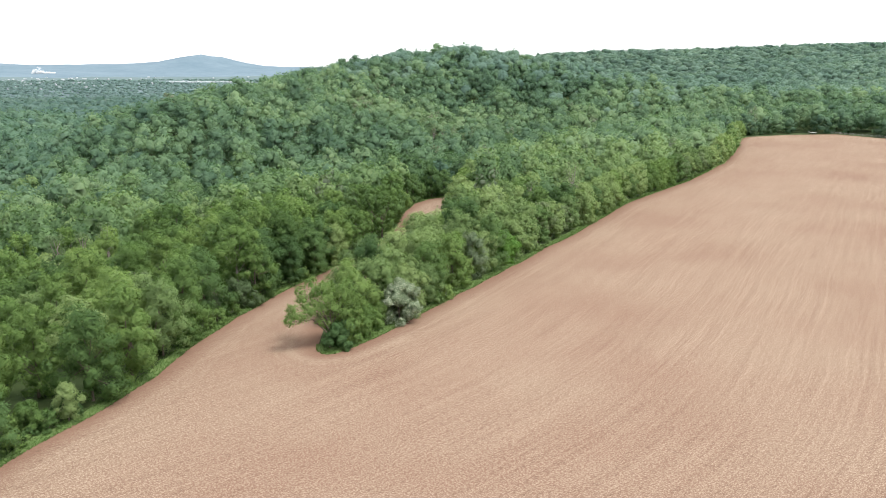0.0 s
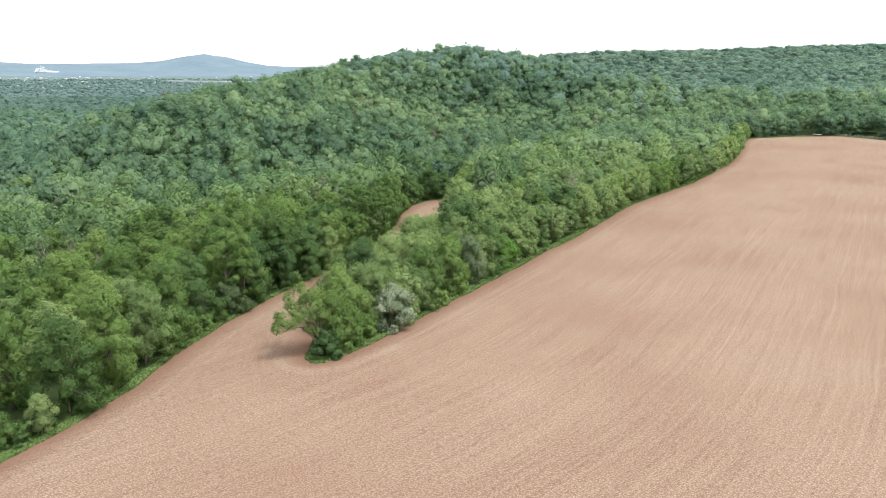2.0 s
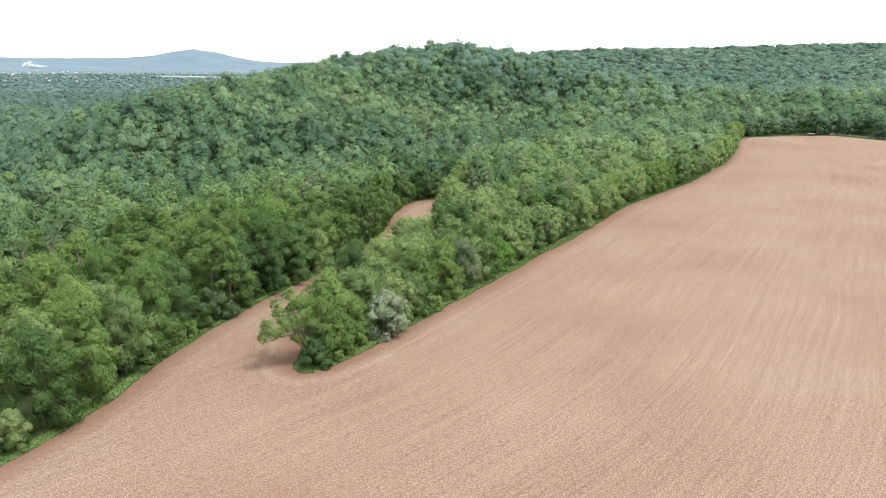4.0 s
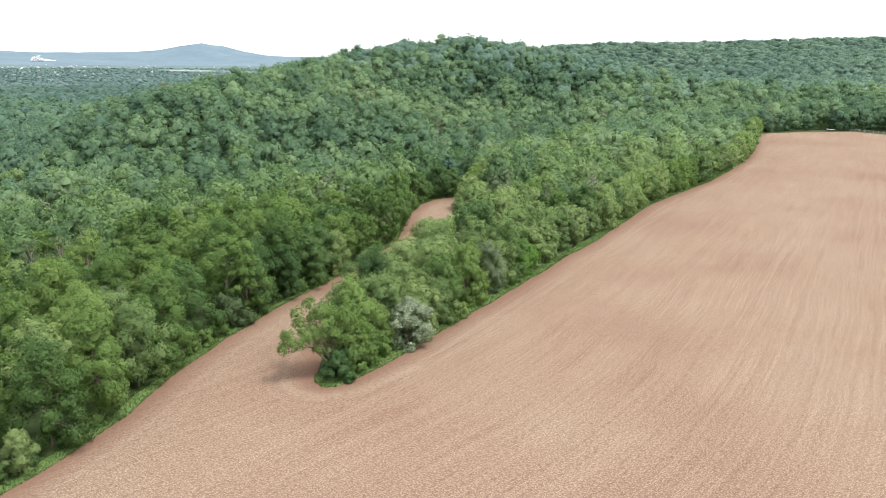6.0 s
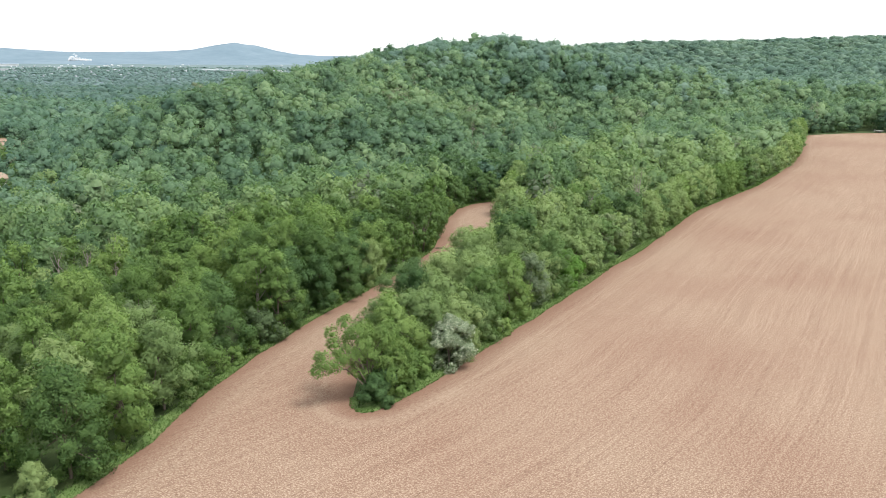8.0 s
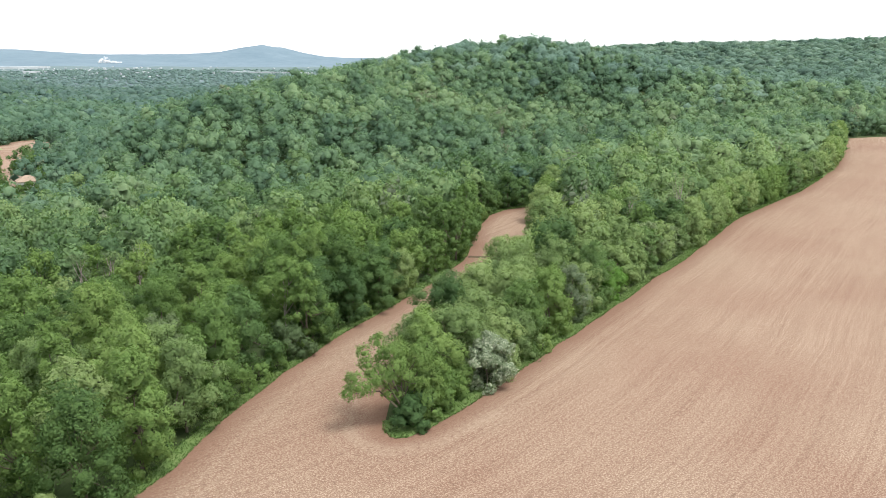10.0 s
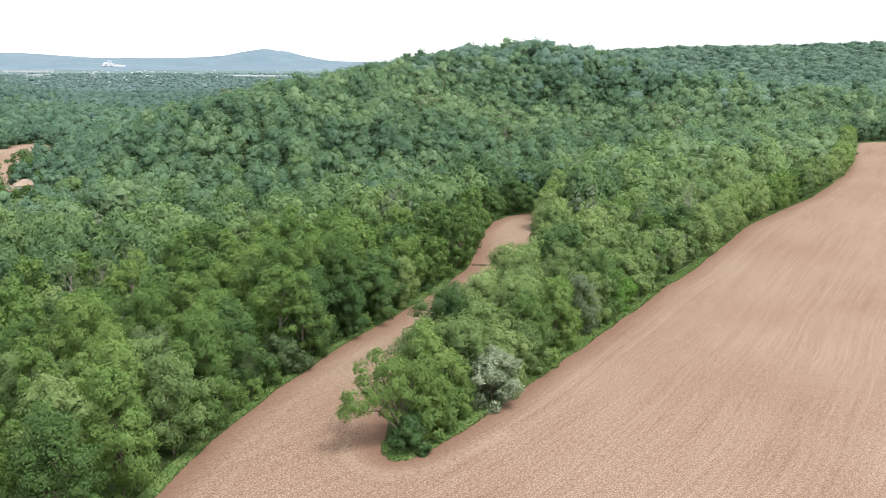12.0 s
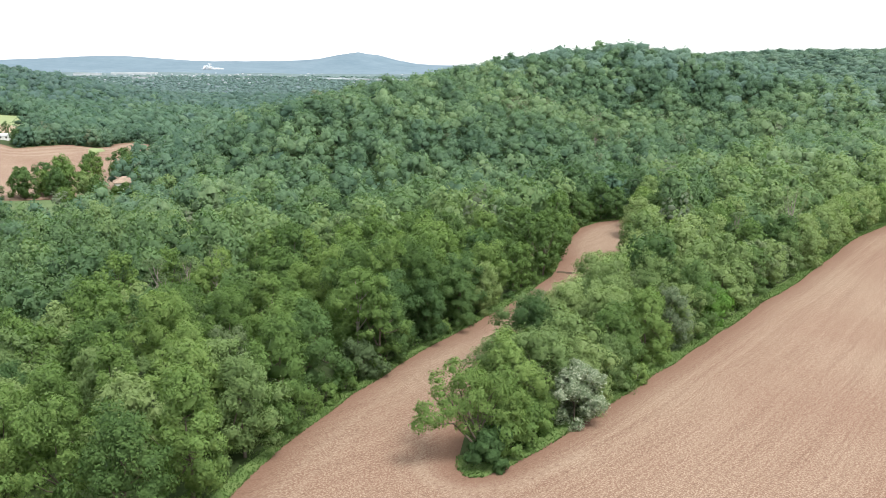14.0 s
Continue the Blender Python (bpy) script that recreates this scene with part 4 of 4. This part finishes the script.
joined_wood("wood_dell", dell, 10, 340, 0.58, 8, 1, 13.6, 10.2, (0.23, 0.31), 0.70, LEAF["hollow"], "darker wood round the hollow beyond the spur, haze painted in as blue", 22, 0.28)
joined_wood("wood_margin", margin, 10, 400, 0.56, 10, 1, 13.0, 9.8, (0.20, 0.27), 0.74, LEAF["mid"], "leafy trees along the field's far end", 24, 0.02)
joined_wood("wood_hollow_margin", margin_west, 10, 300, 0.62, 10, 1, 12.0, 9.4, (0.20, 0.27), 0.74, LEAF["hollow"], "darker leafy trees round the low fields, haze painted in as blue", 25, 0.02)
joined_wood("wood_slope", slope, 12, 150, 0.75, 6, 1, 13.2, 11.0, (0.24, 0.32), 0.80, LEAF["mid"], "lighter green wood on the lower slope of the hill, blued a little for haze", 23, 0.28)
joined_wood("wood_hill", hill, 12, 66, 0.95, 5, 1, 12.8, 11.6, (0.27, 0.35), 0.82, LEAF["far"], "wood covering the hill, haze painted into its green", 13, 0.28)
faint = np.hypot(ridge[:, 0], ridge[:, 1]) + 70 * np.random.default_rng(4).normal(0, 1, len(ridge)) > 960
joined_wood("wood_ridge", ridge[~faint], 12, 56, 1.3, 4, 0, 12.6, 12.0, (0.30, 0.38), 0.92, LEAF["hollow"], "wood on the ridge past the hollow, haze painted into its green", 27)
joined_wood("wood_far_ridge", ridge[faint], 12, 26, 1.5, 3, 0, 12.6, 12.0, (0.30, 0.38), 0.92, LEAF["vale"], "pale wood towards the valley floor, haze painted into its green", 28)
joined_wood("wood_vale", vale, 8, 16, 2.6, 3, 0, 11.0, 9.8, (0.30, 0.38), 0.84, LEAF["vale"], "distant wood in the valley, haze painted into its green", 14)
joined_wood("wood_bare", dusky, 6, 260, 0.55, 10, 0, 12.0, 8.0, (0.12, 0.2), 0.42, LEAF["bare"], "thin greyish trees scattered through the wood", 15)

plain = []
for k in range(6000):
    a, d = radians(rnd.uniform(-42, -6)), rnd.uniform(1350, 3200)
    if noise.noise((d * math.sin(a) * 0.006, d * math.cos(a) * 0.003, 8.0)) > -0.45:
        plain.append((d * math.sin(a), d * math.cos(a), rnd.uniform(12, 24)))
joined_wood("wood_plain", np.array(plain), 6, 5, 1.6, 1, 0, 8.0, 9.4, (0.34, 0.44), 0.9, LEAF["plain"], "groves dotted over the valley floor, haze painted into their green", 16)


def grass_tufts(name, lines, count, seed, label):
    """Tufts of long grass and weeds along the edges of the field."""
    rng = np.random.default_rng(seed)
    V, T = [], []
    for line, width in lines:
        pts = np.array([p for p in line if 60 < p[1] < 320])
        k = rng.integers(0, len(pts) - 1, count)
        p = pts[k] + (pts[k + 1] - pts[k]) * rng.random((count, 1))
        d = pts[k + 1] - pts[k]
        d = np.stack([-d[:, 1], d[:, 0]], 1) / np.linalg.norm(d, axis=1)[:, None]
        p = p + d * (rng.random((count, 1)) ** 1.3 * width - 0.35)
        z = height(p[:, 0], p[:, 1]) + 0.05
        base = np.column_stack([p, z])
        a = rng.uniform(0, 6.28, count)
        side = np.stack([np.cos(a), np.sin(a), 0 * a], 1) * rng.uniform(0.04, 0.11, (count, 1))
        tip = base + np.stack([rng.normal(0, 0.12, count), rng.normal(0, 0.12, count), rng.uniform(0.08, 0.28, count)], 1)
        V.append(np.stack([base - side, base + side, tip], 1).reshape(-1, 3))
        T.append(np.repeat(rng.random(count), 3))
    v = np.concatenate(V)
    return tagged(new(name, mesh_of(name, v, np.arange(len(v)).reshape(-1, 3), M_GRASS, {"tone": np.concatenate(T)})), label, "grass", kind="stuff")


grass_tufts("verge_grass", ((line_wood, 2.2), (line_hedge, 1.8), (line_strip, 1.5)), 24000, 31, "uneven long grass and weeds along the field's edges")


def bank(points, deep, tall):
    """A low, uneven earth bank with a dark undercut."""
    v, f = [], []
    for i, (x, y) in enumerate(points):
        z = float(height(x, y)) + 0.03
        k = 0.7 + 0.6 * abs(noise.noise((x * 0.9, y * 0.9, 5.0)))
        v += [(x, y - deep * 0.5, z), (x, y - deep * 0.2, z + tall * k), (x, y + deep * 0.3, z + tall * 0.8 * k), (x, y + deep, z)]
    for i in range(len(points) - 1):
        f += [(4 * i + j, 4 * i + 4 + j, 4 * i + 5 + j, 4 * i + 1 + j) for j in range(3)]
    return tagged(new("bank", mesh_of("bank", np.array(v), f, M_BANK)), "low dark weedy bank across the neck of the clearing", "bank", kind="structure")


M_BANK = rough_surface("weedy_bank", [(0.3, (0.050, 0.040, 0.028)), (0.5, (0.085, 0.065, 0.045)), (0.7, (0.13, 0.12, 0.06))], 1.2, 0.6)
bank([(-12.2 + 0.5 * k, 195.6 + 0.15 * math.sin(k)) for k in range(15)], 0.8, 0.4)

# ---- buildings and fences ----
M_WHITE = rough_surface("white_boards", [(0.3, (0.66, 0.66, 0.64)), (0.5, (0.76, 0.76, 0.74)), (0.7, (0.82, 0.82, 0.80))], 0.4, 0.1, 0.6)
M_ROOF = rough_surface("tan_shingles", [(0.3, (0.22, 0.165, 0.125)), (0.5, (0.28, 0.215, 0.165)), (0.7, (0.34, 0.27, 0.21))], 0.8, 0.4, 0.85)
M_GREY_ROOF = rough_surface("pale_metal_roof", [(0.3, (0.55, 0.57, 0.60)), (0.5, (0.66, 0.68, 0.70)), (0.7, (0.75, 0.76, 0.78))], 0.05, 0.1, 0.5)
M_GLASS = bpy.data.materials.new("window_glass")
M_GLASS.use_nodes = True
M_GLASS.node_tree.nodes["Principled BSDF"].inputs["Base Color"].default_value = (0.04, 0.05, 0.06, 1)
M_GLASS.node_tree.nodes["Principled BSDF"].inputs["Roughness"].default_value = 0.08
M_TYRE = rough_surface("tyre_rubber", [(0.3, (0.02, 0.02, 0.02)), (0.7, (0.05, 0.05, 0.05))], 5.0, 0.2)
M_POST = rough_surface("weathered_white_rail", [(0.3, (0.22, 0.22, 0.20)), (0.5, (0.30, 0.30, 0.28)), (0.7, (0.38, 0.38, 0.36))], 2.0, 0.2, 0.8)


def box(bm, x0, y0, z0, x1, y1, z1, bevel=0.0):
    made = bmesh.ops.create_cube(bm, size=1.0)["verts"]
    for v in made:
        v.co = Vector(((x0 + x1) / 2 + v.co.x * (x1 - x0), (y0 + y1) / 2 + v.co.y * (y1 - y0), (z0 + z1) / 2 + v.co.z * (z1 - z0)))
    if bevel:
        bmesh.ops.bevel(bm, geom=list({e for v in made for e in v.link_edges}), offset=bevel, segments=1, affect="EDGES")
    return bm


def gable(bm, hx, hy, z, rise, over=0.4, thick=0.25):
    """A pitched roof with eaves and thickness, its ridge along x."""
    x, y = hx + over, hy + over
    top = [(-x, -y, z), (x, -y, z), (x, 0, z + rise), (-x, 0, z + rise), (x, y, z), (-x, y, z)]
    up = [bm.verts.new((a, b, c + thick)) for a, b, c in top]
    low = [bm.verts.new(p) for p in top]
    for q in ((0, 1, 2, 3), (3, 2, 4, 5)):
        bm.faces.new([up[k] for k in q])
        bm.faces.new([low[k] for k in reversed(q)])
    for k, m in ((0, 1), (1, 2), (2, 4), (4, 5), (5, 3), (3, 0)):
        bm.faces.new((low[k], low[m], up[m], up[k]))
    return bm


def hipped(bm, hx, hy, z, rise, over=0.5, thick=0.22):
    """A hipped roof with eaves and thickness, a short ridge along x."""
    x, y, r = hx + over, hy + over, max(0.3, hx - hy)
    low = [bm.verts.new(p) for p in ((-x, -y, z), (x, -y, z), (x, y, z), (-x, y, z))]
    rim = [bm.verts.new((v.co.x, v.co.y, z + thick)) for v in low]
    a, b = bm.verts.new((-r, 0, z + rise)), bm.verts.new((r, 0, z + rise))
    bm.faces.new(low[::-1])
    for k in range(4):
        bm.faces.new((low[k], low[(k + 1) % 4], rim[(k + 1) % 4], rim[k]))
    for q in ((rim[0], rim[1], b, a), (rim[1], rim[2], b), (rim[2], rim[3], a, b), (rim[3], rim[0], a)):
        bm.faces.new(q)
    return bm


def walls(bm, hx, hy, z, rise):
    """Four walls with gable ends."""
    v = [bm.verts.new(p) for p in ((-hx, -hy, -1), (hx, -hy, -1), (hx, hy, -1), (-hx, hy, -1), (-hx, -hy, z), (hx, -hy, z), (hx, hy, z), (-hx, hy, z), (hx, 0, z + rise), (-hx, 0, z + rise))]
    for q in ((0, 1, 5, 4), (2, 3, 7, 6), (1, 2, 6, 8, 5), (3, 0, 4, 9, 7)):
        bm.faces.new([v[k] for k in q])
    return bm


M_TOWN = rough_surface("far_render", [(0.3, (0.32, 0.35, 0.37)), (0.5, (0.41, 0.44, 0.46)), (0.7, (0.49, 0.51, 0.53))], 0.02, 0.0, 0.8)


def house(x, y, turn, hx, hy, z, rise, roof, label, windows=2, paint=M_WHITE, hips=False):
    ob = new("house")
    part("wall", walls(bmesh.new(), hx, hy, z, 0.0 if hips else rise), paint, ob)
    part("roof", (hipped if hips else gable)(bmesh.new(), hx, hy, z, rise), roof, ob)
    for i in range(windows):
        wx = -hx * 0.6 + 1.2 * hx * i / max(1, windows - 1)
        w = part("window", box(bmesh.new(), wx - 0.6, -hy - 0.08, z * 0.35, wx + 0.6, -hy + 0.02, z * 0.35 + 1.3, 0.02), M_WHITE, ob)
        part("pane", box(bmesh.new(), wx - 0.5, -hy - 0.10, z * 0.35 + 0.1, wx + 0.5, -hy - 0.085, z * 0.35 + 1.2), M_GLASS, w)
    tagged(ob, label, "house")
    ob.matrix_basis = pose(x, y, float(height(x, y)), 0, 0, turn)
    return ob


house(-209, 368, 35, 4.2, 3.4, 3.6, 2.6, M_ROOF, "white house with a hipped tan shingle roof among trees", 3, hips=True)
house(-361, 489, 10, 2.8, 2.0, 2.6, 1.2, M_GREY_ROOF, "small white shed beside the bare field", 2)

# the town in the valley
town = house(-1050, 2800, 20, 6.0, 4.0, 5.0, 2.4, M_TOWN, "small pale town house far off in the valley", 0, M_TOWN)
tagged(town, group="town houses")
for k in range(230):
    if k < 110:
        a, d = rnd.gauss(-27.5, 4.0), rnd.uniform(2500, 3500)
    elif k < 140:
        a, d = rnd.gauss(-15.5, 2.2), rnd.uniform(2650, 2800)
    else:
        a, d = rnd.gauss(-26.0, 6.0), rnd.uniform(2300, 3700)
    x, y = d * math.sin(radians(a)), d * math.cos(radians(a))
    g = rnd.uniform(0.3, 0.55)
    copy_thing(town, pose(x, y, float(height(x, y)) + 1, 0, 0, rnd.uniform(0, 180)) @ Matrix.Diagonal((g * rnd.uniform(0.8, 1.8), g, g, 1)))


def warehouse(a, d, length, deep, tall, turn):
    x, y = d * math.sin(radians(a)), d * math.cos(radians(a))
    ob = new("warehouse")
    part("wall", box(bmesh.new(), -length / 2, -deep / 2, -3, length / 2, deep / 2, tall, 0.3), M_TOWN, ob)
    part("roof", box(bmesh.new(), -length / 2 - 0.5, -deep / 2 - 0.5, tall + 0.01, length / 2 + 0.5, deep / 2 + 0.5, tall + 1.2, 0.3), M_TOWN, ob)
    tagged(ob, "long low pale warehouse far off in the valley", "warehouse", "valley warehouses")
    ob.matrix_basis = pose(x, y, float(height(x, y)) + 1, 0, 0, turn)


for a, d, length, tall, turn in ((-37.2, 3600, 150, 6, 36), (-35.6, 3650, 80, 5, 35), (-33.0, 3500, 100, 6, 32), (-30.6, 3550, 130, 6, 30), (-29.4, 3600, 70, 5, 29),
                                 (-29.8, 2900, 55, 5, 28), (-17.6, 2760, 50, 4, 18), (-16.2, 2740, 75, 4, 16), (-14.8, 2720, 60, 4, 14), (-13.6, 2700, 55, 4, 13)):
    warehouse(a, d, length, 26, tall, turn)


def steam_plume():
    """A bank of white steam that leans away from its source."""
    rng = np.random.default_rng(9)
    v, f, off = [], [], 0
    for i in range(150):
        t = rng.random()
        q = np.array([t * 70 + rng.normal(0, 5 + 10 * t), rng.normal(0, 8), 26 * (1 - abs(t - 0.3)) ** 4 * rng.random() + 3 * rng.random()])
        bv = ICO_V * rng.uniform(1.2, 3.6) * rng.uniform(0.75, 1.25, (len(ICO_V), 1)) + q
        v.append(bv)
        f.append(ICO_F + off)
        off += len(bv)
    ob = new("steam_plume", mesh_of("steam_plume", np.concatenate(v), np.concatenate(f), M_STEAM))
    tagged(ob, "white drifting steam plume above the valley town", "plume", kind="stuff")
    ob.matrix_basis = pose(-1760, 3600, float(height(-1760, 3600)) + 1, 0, 0, 26)


M_STEAM, sn, sl = nodes_of("steam")
vapour = sn.new("ShaderNodeBsdfDiffuse")
vapour.inputs[0].default_value = (0.86, 0.87, 0.88, 1)
clear_air = sn.new("ShaderNodeBsdfTransparent")
thin_mix = sn.new("ShaderNodeMixShader")
thin_mix.inputs[0].default_value = 0.3
steam_out = sn.new("ShaderNodeOutputMaterial")
sl.new(clear_air.outputs[0], thin_mix.inputs[1])
sl.new(vapour.outputs[0], thin_mix.inputs[2])
sl.new(thin_mix.outputs[0], steam_out.inputs[0])
steam_plume()


def fence(points, step):
    """A post-and-rail fence along the field's far end."""
    ob = new("fence")
    spots_f = along(points, step)
    for x, y in spots_f:
        z = float(height(x, y))
        part("post", box(bmesh.new(), x - 0.09, y - 0.09, z - 0.3, x + 0.09, y + 0.09, z + 1.2, 0.015), M_POST, ob)
    for (ax, ay), (bx, by) in zip(spots_f, spots_f[1:]):
        az, bz = float(height(ax, ay)), float(height(bx, by))
        for hh in (0.45, 0.8, 1.1):
            v, f = [], []
            limb(v, f, (ax, ay, az + hh), (bx, by, bz + hh), 0.05, 0.05, 4)
            part("rail", mesh_of("rail", np.concatenate(v), np.concatenate(f), M_POST), M_POST, ob)
    return tagged(ob, "weathered grey post-and-rail fence at the field's end", "fence")


fence([(222, 472.5), (227, 466), (240, 446), (252, 440), (270, 435)], 2.6)


def trailer(x, y, turn):
    ob = new("flat_trailer")
    part("bed", box(bmesh.new(), -2.1, -1.0, 0.75, 2.1, 1.0, 1.0, 0.04), M_POST, ob)
    part("headboard", box(bmesh.new(), -2.1, -1.0, 1.01, -1.98, 1.0, 1.5, 0.02), M_POST, ob)
    part("drawbar", box(bmesh.new(), -3.4, -0.06, 0.62, -2.12, 0.06, 0.74, 0.01), M_POST, ob)
    for wx in (-0.5, 0.5):
        for wy in (-1.05, 1.05):
            bm = bmesh.new()
            bmesh.ops.create_cone(bm, cap_ends=True, segments=16, radius1=0.37, radius2=0.37, depth=0.22, matrix=pose(wx, wy, 0.37, 90))
            bmesh.ops.bevel(bm, geom=[e for e in bm.edges if len(e.link_faces) == 2 and e.calc_face_angle() > 1], offset=0.04, segments=2, affect="EDGES")
            part("wheel", bm, M_TYRE, ob)
    tagged(ob, "low pale grey flat trailer parked at the field's end", "trailer")
    ob.matrix_basis = pose(x, y, float(height(x, y)), 0, 0, turn)


trailer(210.5, 470.8, 4)
